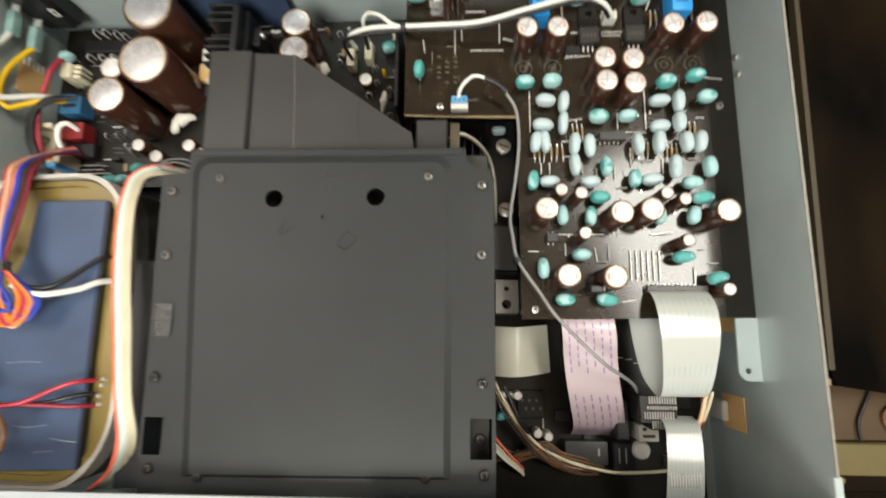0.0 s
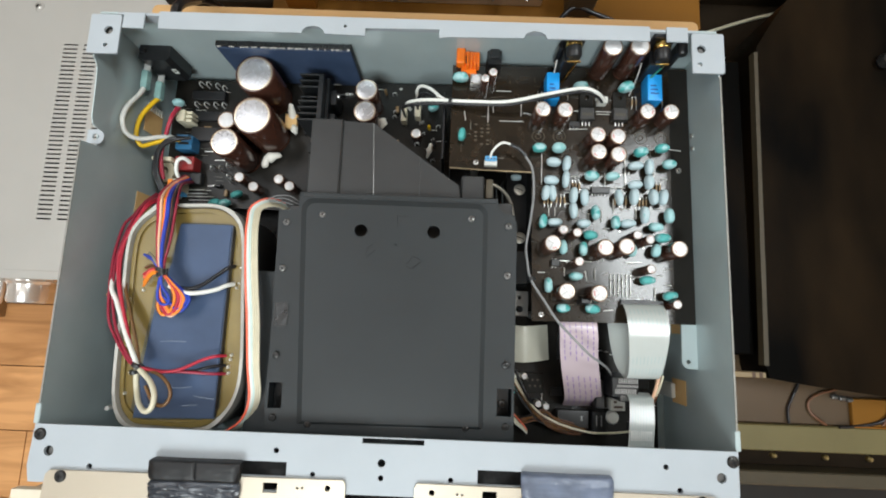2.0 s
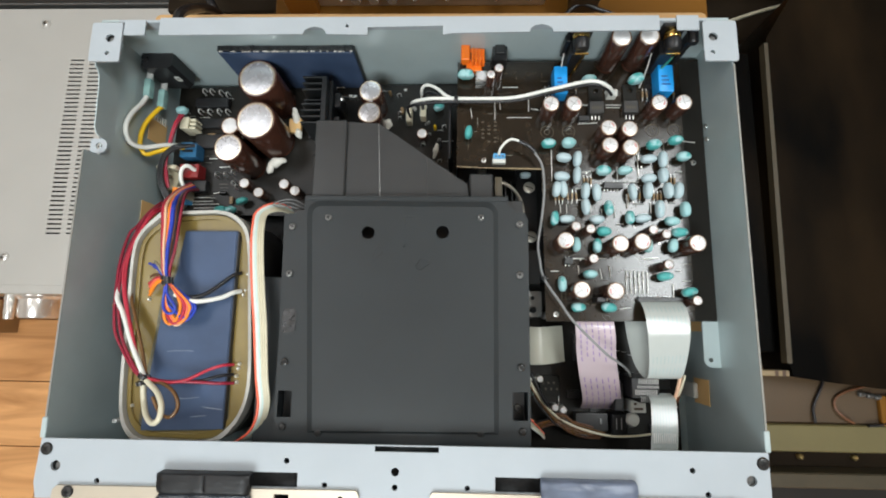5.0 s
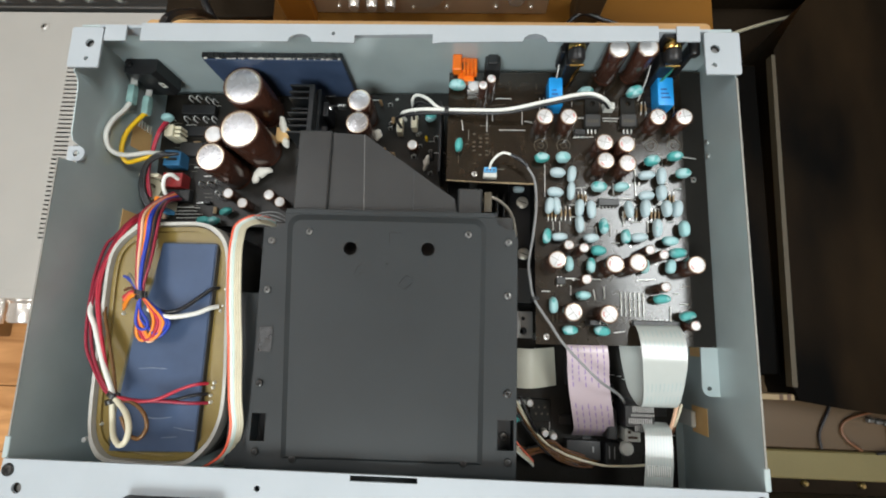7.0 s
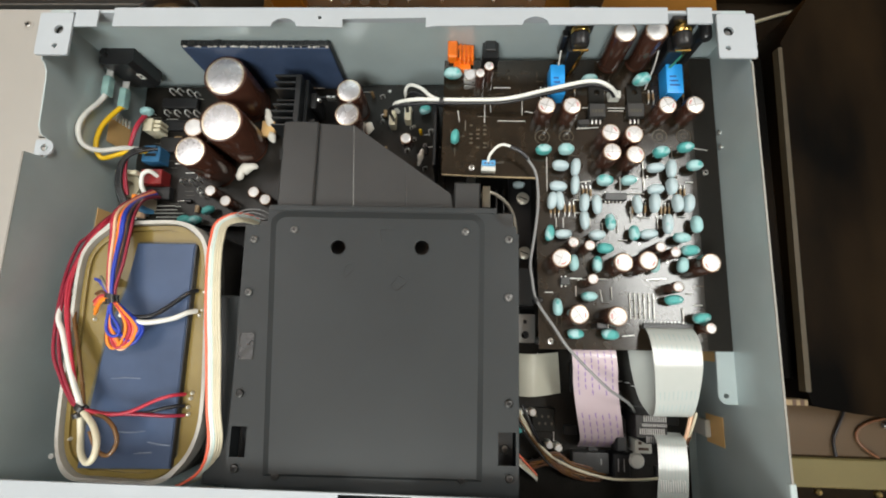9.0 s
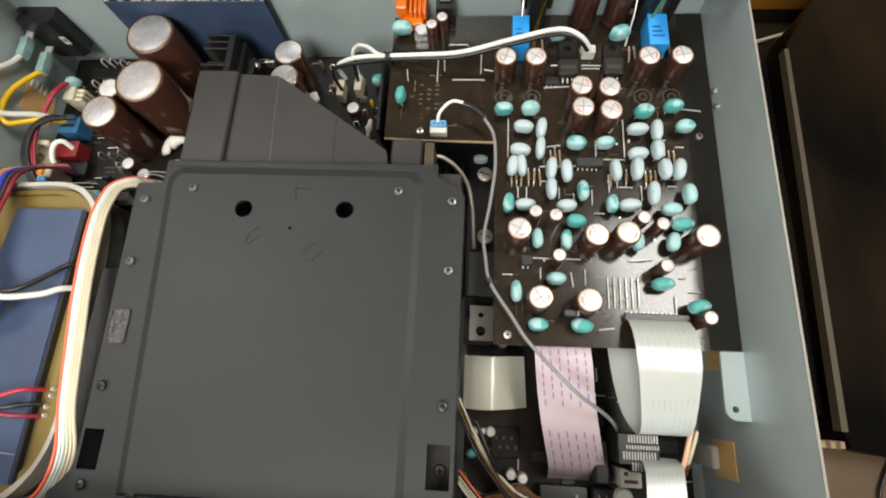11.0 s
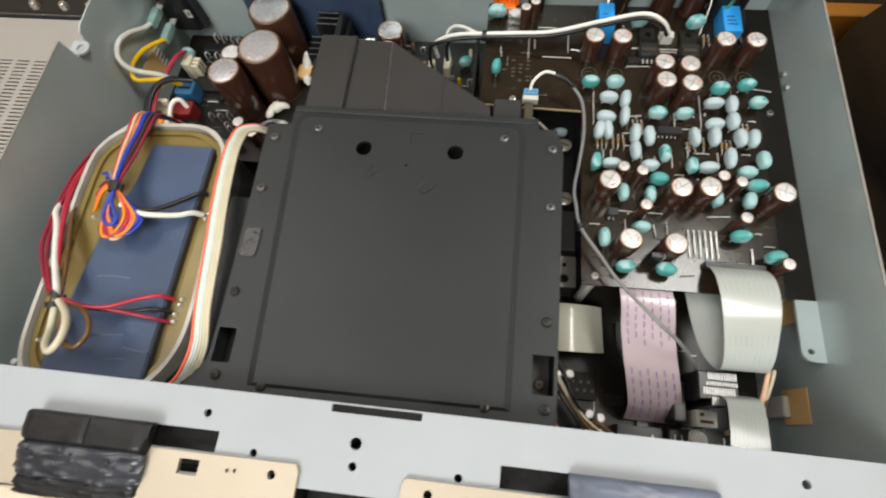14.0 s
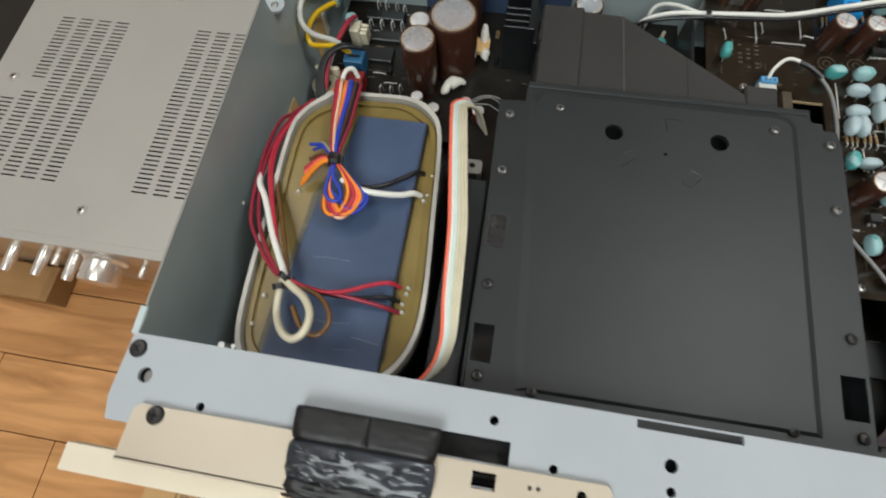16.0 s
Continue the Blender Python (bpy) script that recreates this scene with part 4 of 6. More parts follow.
def blob_cap(name, w, t, h, material, group, label):
    """A dipped film capacitor: a swollen oval body on two wire legs, standing on z = 0."""
    c = thing(name, (0, 0, 0), label, "capacitor", group)
    bm = bmesh.new()
    bmesh.ops.create_uvsphere(bm, u_segments=18, v_segments=12, radius=1)
    fold = lambda q, e: math.copysign(abs(q) ** e, q)
    for v in bm.verts:
        x, y, z = v.co
        flat, yaw = math.hypot(x, y), math.atan2(y, x)
        k = (1 - 0.07 * z) * (1 + 0.04 * math.sin(3.1 * x + 1.7 * w) + 0.04 * math.sin(4.3 * y + 2.9 * z + h)) * flat ** 0.62
        v.co = Vector((k * w / 2 * fold(math.cos(yaw), 0.82), k * t / 2 * fold(math.sin(yaw), 0.82), 2.6 + h / 2 + h / 2 * fold(z, 0.7) * (1 - 0.08 * x * x)))
    part("body", bm, material, c)
    for s in (-1, 1):
        part("leg", tube([(s * w * 0.28, 0, 0), (s * w * 0.28, 0, 2.2), (s * w * 0.25, 0, 4)], 0.32, 2, 6), TIN, c)
    return c


BZ = 44.0
TG, PG = "teal film capacitors", "pale blue film capacitors"
teal_flat = [(100, 216), (115, 216), (139, 196), (154, 196), (175, 215), (191, 218), (196, 207), (137, 152), (127, 121), (118, 99), (139, 99), (185, 160), (190, 152), (178, 120), (194, 110), (131, 266)]
teal_deep = [(104, 161), (118, 142), (133, 142), (141, 168), (107, 115), (156, 162), (194, 168), (168, 142), (185, 142), (43, 224)]
pale_flat = [(111, 205), (109, 191), (112, 161), (133, 160), (171, 205), (171, 190), (165, 161)]
pale_deep = [(120, 204), (120, 192), (105, 182), (110.5, 182), (125, 181), (134, 180), (125, 169), (181, 204), (180, 192), (159, 180), (169, 181), (183, 181), (190, 181), (177, 168)]


def plant(proto, places, z, turn_deg, wobble=9):
    rng = random.Random(len(places) * 7 + int(turn_deg))
    for k, (x, y) in enumerate(places):
        m = pose(x * MM, y * MM, z * MM, rng.uniform(-7, 7), rng.uniform(-5, 5), turn_deg + rng.uniform(-wobble, wobble)) @ Matrix.Diagonal((rng.uniform(0.92, 1.08), rng.uniform(0.9, 1.1), rng.uniform(0.94, 1.05), 1))
        if k == 0:
            proto.matrix_basis = m
        else:
            copy_thing(proto, m)


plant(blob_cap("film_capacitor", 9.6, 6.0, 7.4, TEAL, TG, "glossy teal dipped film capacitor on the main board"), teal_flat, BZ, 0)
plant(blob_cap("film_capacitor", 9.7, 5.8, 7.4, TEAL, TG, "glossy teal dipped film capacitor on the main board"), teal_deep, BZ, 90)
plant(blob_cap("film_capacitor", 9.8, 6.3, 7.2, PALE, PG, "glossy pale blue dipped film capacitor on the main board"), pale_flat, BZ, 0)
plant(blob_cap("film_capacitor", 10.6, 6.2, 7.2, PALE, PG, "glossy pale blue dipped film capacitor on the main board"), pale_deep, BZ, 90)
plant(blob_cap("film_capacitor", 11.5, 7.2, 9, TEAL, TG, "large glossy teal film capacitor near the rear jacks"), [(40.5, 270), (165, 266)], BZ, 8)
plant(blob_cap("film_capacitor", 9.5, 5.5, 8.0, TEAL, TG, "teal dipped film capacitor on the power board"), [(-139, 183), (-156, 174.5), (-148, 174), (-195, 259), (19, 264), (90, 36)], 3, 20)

rng = random.Random(41)
for k in range(16):
    x, y, l = rng.uniform(-22, 26), rng.uniform(200, 282), rng.uniform(2.5, 6)
    part("wire_jumper", tube([(x, y, 2.8), (x, y, 6 + l * 0.4), (x + l * 0.6, y + 0.8, 6.4 + l * 0.4), (x + l * 0.6, y + 0.8, 2.8)], 0.38, 2, 6), TIN, psu)
for x, y, m in ((-12, 232, RESIST), (-9.5, 232, RESIST), (16, 246, YELLOW), (-22, 276, RESIST), (22, 272, CREAM), (12, 214, CREAM)):
    part("upright_resistor", turn([(0.6, 3), (1.3, 4), (1.3, 11), (0.6, 12)], (x, y, 0), 10), m, psu, "small upright component")

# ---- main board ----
# a second added sheet paints the shade below the main board
solid("insulating_sheet", plate(rounded(36, 208, 122, 284, 4), -12, -11), HOLE, "black sheet added to shade the floor under the main board", "sheet", at=(120, 200, -12))
main = thing("main_board", (130, 190, -12), "glossy black audio circuit board on standoffs", "circuit board")
out = [(97, 89), (214, 90.5), (214, 285), (34, 282.5), (34, 201), (59, 200), (96, 199.5)]
part("board", plate(out, BZ - 1.6, BZ, [circle(54, 205, 1.4), circle(205, 204, 1.6), circle(104, 94, 1.6), circle(205, 96, 1.6)]), PCB, main)
part("board_edge", tube([(34, 200.6, BZ - 0.8), (58.8, 199.6, BZ - 0.8), (96.4, 199.0, BZ - 0.8)], 0.75, 1, 4, straight=True), PCB_EDGE, main, "sawn brown board edge")
part("margin", plate(rect(199.5, 213.9, 91, 284), BZ, BZ + 0.12, [circle(205, 204, 2.2)]), BARE, main, "matt black margin of the board")
for x, y in ((54, 205), (205, 204), (104, 94), (40, 276), (209, 280), (205, 96)):
    part("standoff", disc(x, y, 3, -12, BZ - 1.6, 12), TIN, main)
for x, y in ((54, 205), (205, 204), (104, 94)):
    screw(x, y, BZ, 2.1, main)
runs = [((103, 213), (103, 190)), ((124, 196), (131, 197)), ((120, 184), (142, 185)), ((123, 233), (137, 234)), ((144, 248), (155, 248)), ((144, 246), (154, 246)), ((127, 248), (131, 248)), ((165, 213), (165, 191)), ((154, 189), (165, 189)), ((112, 133), (124, 133)), ((133, 133), (140, 133)), ((101, 124), (106, 124)), ((120, 128), (120, 122)), ((135, 126), (136, 119)), ((142, 128), (142, 120))]
runs += [((153 + 2.9 * k, 124.5), (153 + 2.9 * k, 109)) for k in range(6)]
runs += [((164, 133), (176, 134)), ((188, 125), (191, 125)), ((192, 118), (197, 118)), ((185, 116), (185, 106)), ((148, 98), (155, 99)), ((191, 221), (207, 219)), ((192, 197), (196, 197)), ((182, 201), (187, 201)), ((87, 256), (87, 243)), ((71, 238), (89, 238)), ((89, 245), (94, 244)), ((44, 245), (45, 238))]
runs += [((62, 252), (62, 237)), ((65.5, 252), (66, 245)), ((147, 171), (147, 163)), ((137.5, 169), (138, 161)), ((156, 180), (156, 170)), ((159, 105.5), (179, 106))]
runs += [((113, 172), (113, 166)), ((121, 175.5), (129, 175.5)), ((150, 200), (150, 191)), ((161, 173), (168, 173)), ((172.5, 174), (172.5, 166)), ((186, 174), (190.5, 174)), ((108.5, 172), (108.5, 166)), ((130, 172), (130, 166)), ((148, 158), (153, 158)), ((186, 199), (186, 192)), ((159, 233), (166, 233)), ((68, 262), (79, 262))]
for (x0, y0), (x1, y1) in runs:
    part("wire_jumper", tube([(x0, y0, BZ - 0.3), (x0, y0, BZ + 1.0), (x1, y1, BZ + 1.0), (x1, y1, BZ - 0.3)], 0.36, 1, 6, straight=True), TIN, main)
EG, SG = "electrolytic capacitors on the main board", "small electrolytic capacitors on the main board"
spread(electrolytic(6.1, 17.8, group=EG, label="brown electrolytic capacitor with scored aluminium top"), [(x, y, BZ) for x, y in ((100.3, 241), (116.4, 241), (176, 242), (193, 242.3), (140, 223.3), (154.4, 222.5), (140.4, 210.5), (154.6, 209), (108, 143), (144.6, 141.2), (159.3, 142.6), (195.8, 142), (117.8, 109.8), (140, 109.2))])
spread(electrolytic(3.4, 14.5, group=SG, label="small brown electrolytic capacitor"), [(x, y, BZ) for x, y in ((116.2, 153.5), (126, 151.8), (168.3, 151.6), (177, 148.6), (127.3, 131.3), (177.3, 127.7), (194.6, 103.8), (64, 270), (58.2, 265))])
spread(electrolytic(7.3, 36, cross=False, group="tall capacitors by the rear jacks", label="tall brown capacitor standing by the rear jacks"), [(145.3, 280.4, BZ), (164.1, 281.3, BZ)])


def resistor(x, y, z, ang, parent):
    bm = turn([(0.3, -2.5), (0.8, -2.1), (0.65, -1.0), (0.65, 1.0), (0.8, 2.1), (0.3, 2.5)], (0, 0, 0), 10, "Y")
    bmesh.ops.transform(bm, matrix=Matrix.Translation((x, y, z)) @ Matrix.Rotation(radians(ang), 4, "Z"), verts=bm.verts)
    r = part("resistor", bm, RESIST, parent, "tan banded resistor")
    c, s = -math.sin(radians(ang)), math.cos(radians(ang))
    part("lead", tube([(x - c * 5, y - s * 5, z - 2), (x - c * 4.6, y - s * 4.6, z), (x + c * 4.6, y + s * 4.6, z), (x + c * 5, y + s * 5, z - 2)], 0.28, 1, 5, straight=True), TIN, r)


for x, y in ((126, 189), (128.4, 189), (130.8, 189), (105, 177.5), (107.6, 177.5), (110.3, 177.5), (114, 178), (117, 178), (120, 178), (157, 178), (160, 178), (165, 178.5), (175, 178), (177.5, 178), (180, 178), (185, 190), (187.7, 190), (190.3, 190), (171, 256), (174, 256), (190, 259), (122, 262), (193.5, 258), (99.5, 258), (102, 258)):
    resistor(x, y, BZ + 1.6, 4 * math.sin(x * 3), main)
for x, y, l, w in ((146, 186, 14, 5), (127, 236.5, 8, 4), (113, 131, 6, 5)):
    chip = part("chip", box(x - l / 2, x + l / 2, y - w / 2, y + w / 2, BZ + 0.6, BZ + 4, 0.4), BLACK, main, "black chip package")
    for k in range(int(l // 2.4)):
        part("pin", box(x - l / 2 + 1 + 2.4 * k, x - l / 2 + 1.7 + 2.4 * k, y - w / 2 - 0.9, y + w / 2 + 0.9, BZ, BZ + 1.0), TIN, chip)
for x, y in ((136, 244.5), (161, 245)):
    pk = part("power_package", box(x - 5.6, x + 5.6, y - 5, y + 5, BZ + 0.6, BZ + 5, 0.6), CAN, main, "black flat power package")
    part("tab", plate(rounded(x - 4.6, x + 5.2, y + 5.2, y + 19, 1.2), BZ + 0.8, BZ + 2.2, [circle(x + 0.6, y + 14, 2.0)]), BARE, pk, "dark mounting tab with a hole")
    for k in range(4):
        part("print_bar", box(x - 3.6 + 2 * k, x - 2.4 + 2 * k, y - 1.6, y + 0.6, BZ + 5, BZ + 5.06), SILK_TAN, pk)
    for k in range(3):
        part("pin", box(x - 3 + 2.6 * k, x - 2.2 + 2.6 * k, y - 8, y - 5, BZ + 0.4, BZ + 1.2), TIN, pk)
up = part("upright_transistor", box(129, 135.5, 102, 105.5, BZ, BZ + 13, 0.5), BLACK, main, "upright black transistor")
part("stripe", box(135.4, 136.2, 102.6, 105, BZ + 5, BZ + 12, 0.2), WHITE, up, "pale edge")
for col in range(3):
    for row in range(6):
        if (row * 5 + col * 3) % 4:
            part("print_bar", plate(rect(52 + 4.6 * col, 54.2 + 4.6 * col, 219 + 3.1 * row, 220.1 + 3.1 * row), BZ, BZ + 0.06), SILK_TAN, main, "faint printed bar")
for x0, x1, y0, y1 in ((104, 113.4, 251.2, 272.2), (178.4, 189, 252.8, 273.2)):
    f = thing("film_box_capacitor", ((x0 + x1) / 2, 260, BZ), "bright blue box film capacitor on the main board", "capacitor", "blue box capacitors")
    part("case", box(x0, x1, y0, y1, BZ + 0.3, BZ + 13, 0.7, seg=2), BLUE, f)
    for k, yy in enumerate((y0 + 5, y0 + 8, y0 + 11)):
        part("print_bar", box(x0 + 2, x1 - 2.2 - k, yy, yy + 1.1, BZ + 13, BZ + 13.06), PRINT_BLUE, f, "dark blue printed bar")
    for yy in (y0 + 2, y1 - 2):
        part("leg", disc((x0 + x1) / 2, yy, 0.4, BZ - 0.2, BZ + 1, 6), TIN, f)

# printed outlines and lines on the board
def print_ring(x, y, r, parent):
    part("print_ring", plate(circle(x, y, r, 24), BZ, BZ + 0.08, [circle(x, y, r - 0.45, 24)]), SILK_TAN, parent, "tan printed circle")


for x, y in ((100.4, 227.2), (116.3, 227.5), (177.3, 228.6), (192.9, 228.9)):
    print_ring(x, y, 4.9, main)
    print_ring(x, y, 2.2, main)
rng = random.Random(21)
for k in range(110):
    x, y = rng.uniform(38, 196), rng.uniform(206, 280)
    if k % 2:
        x, y = rng.uniform(101, 196), rng.uniform(96, 205)
    l = rng.uniform(2, 8)
    a, b = (x, x + l) if rng.random() < 0.6 else (x, x + 0.35)
    c, d = (y, y + 0.35) if b - a > 1 else (y, y + l)
    part("print_line", plate(rect(a, b, c, d), BZ, BZ + 0.06), SILK_TAN if rng.random() < 0.7 else SILK, main)
for k in range(14):
    x, y = rng.uniform(102, 196), rng.uniform(130, 214)
    part("solder_dot", disc(x, y, 0.55, BZ, BZ + 0.5, 8), TIN, main)

# rear connectors
opt = thing("orange_jack", (45, 284, BZ), "bright orange digital jack housing on the rear edge", "connector")
part("body", box(37, 54, 280, 289, BZ, BZ + 9, 0.8), ORANGE, opt)
part("left_post", box(36.5, 43, 277, 289, BZ + 7, BZ + 14, 0.8), ORANGE, opt)
for k in range(4):
    part("rib", box(44.2 + 2.7 * k, 45.8 + 2.7 * k, 276, 287.5, BZ + 5, BZ + 12.5 - 0.6 * k, 0.4), ORANGE, opt)
part("front_tongue", box(40.5, 52, 272.5, 280, BZ, BZ + 6, 0.6), ORANGE, opt)
part("socket", box(43.4, 46, 279, 285, BZ + 9, BZ + 10, 0.3), BLACK, opt)
tos = thing("optical_output", (65, 284, BZ), "black optical output block beside the orange jack", "connector")
part("body", box(59.5, 70.5, 277.5, 289, BZ, BZ + 12, 1.6, seg=2), BLACK, tos)
part("ridge", box(61.5, 68.5, 282, 289, BZ + 12, BZ + 14, 0.5), BLACK, tos)
osc = thing("crystal_can", (52, 268, BZ), "small square metal can on the main board", "component")
part("can", box(47.5, 56, 264.4, 272.8, BZ, BZ + 6, 0.8, seg=2), SCREW, osc)
part("top_ring", disc(51.8, 268.6, 3.4, BZ + 6, BZ + 6.3, 18), ALU, osc)
for x in (118.6, 180.4):
    j = thing("audio_jack", (x, 284, BZ), "black audio jack with a gold plated ring by the rear wall", "connector", "audio jacks")
    part("block", box(x - 8, x + 9, 286, 289, BZ + 2, BZ + 40, 0.8), BLACK, j)
    part("body", turn([(2.6, 271.5), (4.6, 272.2), (5.3, 273.8), (5.5, 276), (5.5, 279.6), (4.6, 280)], (x, 0, BZ + 33), 24, "Y"), BLACK, j, "round black jack body")
    part("shell", turn([(4.4, 279.8), (5.4, 280.2), (5.8, 281.4), (5.4, 284.6), (4.6, 286)], (x, 0, BZ + 33.4), 24, "Y"), GOLD_JACK, j, "gold plated ring")
    part("contact", box(x - 4.6, x + 5, 269.6, 270.8, BZ + 31.5, BZ + 33, 0.3), GOLD_JACK, j, "flat gold contact")
    part("post", box(x - 6, x + 4, 273, 284, BZ, BZ + 27, 0.8), BLACK, j)
    part("side_tab", box(x - 9.6, x - 6.4, 281, 286, BZ + 10, BZ + 30, 0.6), BLACK, j)
    part("arm", plate([(x + 1.6, BZ + 32), (x + 3.4, BZ + 32), (x - 0.2, BZ), (x - 2.0, BZ)], 270.2, 270.7, (), lambda u, v, w: (u, w, v)), GOLD_JACK, j)
    part("arm", tube([(x - 9, 278, BZ + 20), (x - 9.4, 271, BZ + 12), (x - 11, 262, BZ)], 0.5, 4, 6), TIN, j)
tj = thing("black_jack", (196, 284, BZ), "plain black jack body by the rear wall corner", "connector")
part("body", turn([(2.6, 277), (3.4, 278), (3.6, 284), (3.4, 289)], (194.5, 0, BZ + 33), 20, "Y"), BLACK, tj)
part("post", box(192.2, 196.8, 280, 288, BZ, BZ + 31, 0.8), BLACK, tj)
wc = thing("white_header", (148, 255, BZ), "white wire header on the main board", "connector")
part("body", box(144, 151, 252.5, 257.5, BZ, BZ + 7, 0.5), WHITE, wc)
part("back", box(143.5, 151.5, 257, 259, BZ, BZ + 4.5, 0.3), WHITE, wc)
bc = thing("blue_header", (64.5, 205, BZ), "small blue and white wire header on the main board", "connector")
part("body", box(60, 69.3, 201.5, 206, BZ, BZ + 5, 0.4), WHITE, bc)
part("cap", box(60.3, 69, 204.6, 208.2, BZ, BZ + 7, 0.4), SOCKET_SKY, bc, "sky blue plug")
# slots are flat dark plates, with the shade put into their colour
for k in range(3):
    part("slot", box(61.8 + 2.3 * k, 63 + 2.3 * k, 205.4, 206.6, BZ + 7, BZ + 7.1), INK, bc)

for y, z in ((230.3, 47.2), (220.1, 47.9)):
    part("rivet", turn([(1.7, 214.6), (1.7, 213.6), (1.1, 213.1)], (0, y, z), 12, "X"), SCREW, chassis, "bright rivet in the side wall")

# wires above the boards
WG = "wires above the boards"
wire("signal_wire", [(0.5, 255, 22), (-1, 254.3, 34), (5, 253.5, 41), (16, 252.5, 46), (32, 251, 49), (52, 249.5, 52), (76, 249, 55), (104, 253.5, 60), (128, 257, 63.5), (140, 255, 61), (148, 253.5, 52)], 1.35, WHITE_WIRE, "white signal wire arching over the boards", WG)
wire("signal_wire", [(7, 262, 16), (6, 267, 30), (10, 268.5, 36), (18, 263, 42), (26, 254, 47), (33, 251, 48)], 1.25, WHITE_WIRE, "white signal wire arching over the boards", WG)
wire("signal_wire", [(-4, 253, 12), (-4.8, 252, 28), (-1.5, 250.5, 38), (10, 250, 43), (32, 249, 48), (52, 247.6, 51), (76, 247, 54), (104, 251.5, 58.5), (128, 255, 62), (140, 253.5, 59), (146, 252.5, 52)], 1.15, BLACK_WIRE, "black signal wire arching over the boards", WG)
wire("signal_wire", [(6, 260, 10), (6.5, 261, 26), (11, 262, 36), (18, 258, 41), (28, 250, 46), (34, 249, 47.5)], 1.3, BLACK_WIRE, "black signal wire arching over the boards", WG)
wire("signal_wire", [(34, 249.5, 47.5), (52, 248.3, 50), (76, 247.8, 53), (104, 252.3, 58), (128, 256, 61), (143, 254, 56)], 0.8, GREY_WIRE, "grey signal wire arching over the boards", WG)
tie((33.5, 250, 48.3), 2.7, (1, -0.1, 0.2))
for x, y, s in ((-5.2, 256, 1), (6.2, 260, 1)):
    h = thing("pale_header", (x, y, 3), "pale upright wire header on the power board", "connector", "pale headers")
    part("body", box(x - 2.2, x + 2.2, y - 7, y + 5, 3, 13, 0.5), CREAM, h)
    part("face", box(x - 2.7, x - 2.25, y - 6, y + 4, 4, 12), WHITE, h)
# thin black strip between the power board and the main board
solid("ribbon_edge", box(27.5, 29.5, 208, 262, 3, 40, 0.5), BLACK, "upright black strip beside the main board", "shield", at=(28.5, 235, 3))
wire("screened_cable", [(64, 206, 49), (65.5, 211, 54), (72, 216.5, 56), (80, 215, 55.5), (87, 211.5, 54)], 0.95, WHITE_WIRE, "white inner wire of the screened cable", WG)
wire("screened_cable", [(84, 213, 55), (90, 207, 53.5), (95, 198, 52), (96, 180, 52), (94, 161, 52), (91, 142, 52), (92, 131, 52), (94.6, 118, 52.4), (105, 102, 53), (114, 89, 53), (134, 69, 52), (144, 62.5, 47), (152, 58, 38), (157, 53.5, 32), (159, 49, 27), (159.5, 46, 20), (159.5, 45, 6)], 0.95, GREY_WIRE, "grey screened cable running beside the disc drive", WG)
wire("cable_sleeve", [(78, 215.5, 55.5), (84, 213, 55), (90, 208, 54)], 1.5, BLACK_WIRE, "black sleeve on the screened cable", WG)
tie((94.4, 118.4, 52.4), 2.0, (0.5, -1, 0))
wire("shield_braid", [(58, 183, 50), (66, 186.5, 50), (75, 183, 45), (81.5, 176, 38), (84.5, 165, 31), (85.5, 152, 22), (86, 146, 16)], 1.15, BRAID, "tinned braid cable bent beside the disc drive", WG)

# ---- ribbon cables ----
RG = "flat ribbon cables"


def ribbon(name, lefts, rights, material, label, stripes=0, stripe_mat=None, dashed=False):
    at = lefts[0]
    rb = thing(name, at, label, "ribbon cable", RG)
    part("film", band(lefts, rights, 0.35), material, rb, sharp=70)
    for k in range(stripes):
        u = (k + 1) / (stripes + 1)
        part("stripe", band(lefts, rights, 0.06, 8, u - 0.010, u + 0.010, 0.07), stripe_mat, rb, sharp=70)
    return rb


pink_l = [(117, 96, 34), (117, 90, 42), (117.6, 80, 43), (119, 70, 37), (121, 58, 32), (123.5, 45, 28), (126.5, 33, 20), (128, 25.5, 6)]
pink_r = [(144, 96, 34), (144, 90, 42), (144.8, 80, 43), (146.5, 70, 37), (148.5, 58, 32), (151, 45, 28), (154, 33, 20), (155.8, 25.5, 6)]
pink = ribbon("ribbon_cable", pink_l, pink_r, FFC_PINK, "pale pink flat ribbon cable with violet dashes")
a, b = smooth_line(pink_l, 24), smooth_line(pink_r, 24)
for k in range(6):
    u = 0.12 + 0.152 * k
    i = 20 + (k % 2) * 2
    while i < len(a) - 8:
        if not 84 < i < 104:
            bm = bmesh.new()
            q = [a[i].lerp(b[i], u - 0.012), a[i].lerp(b[i], u + 0.012), a[i + 6].lerp(b[i + 6], u + 0.012), a[i + 6].lerp(b[i + 6], u - 0.012)]
            n = (q[1] - q[0]).cross(q[2] - q[0]).normalized()
            n = n if n.z > 0 else -n
            top = [bm.verts.new(p + n * 0.12) for p in q]
            low = [bm.verts.new(p - n * 0.05) for p in q]
            bm.faces.new(top)
            for j in range(4):
                bm.faces.new((top[j], top[(j + 1) % 4], low[(j + 1) % 4], low[j]))
            part("dash", bm, FFC_MARK, pink)
        i += 9
wl = [(160.5, 104, 46), (160.5, 102, 50), (160.8, 95, 55), (161.4, 82, 57), (162.2, 68, 55), (163.3, 56.5, 50), (163.6, 51.5, 44), (162, 54, 39), (158.5, 62, 36), (156, 76, 34), (154.5, 90, 33), (154, 98, 30)]
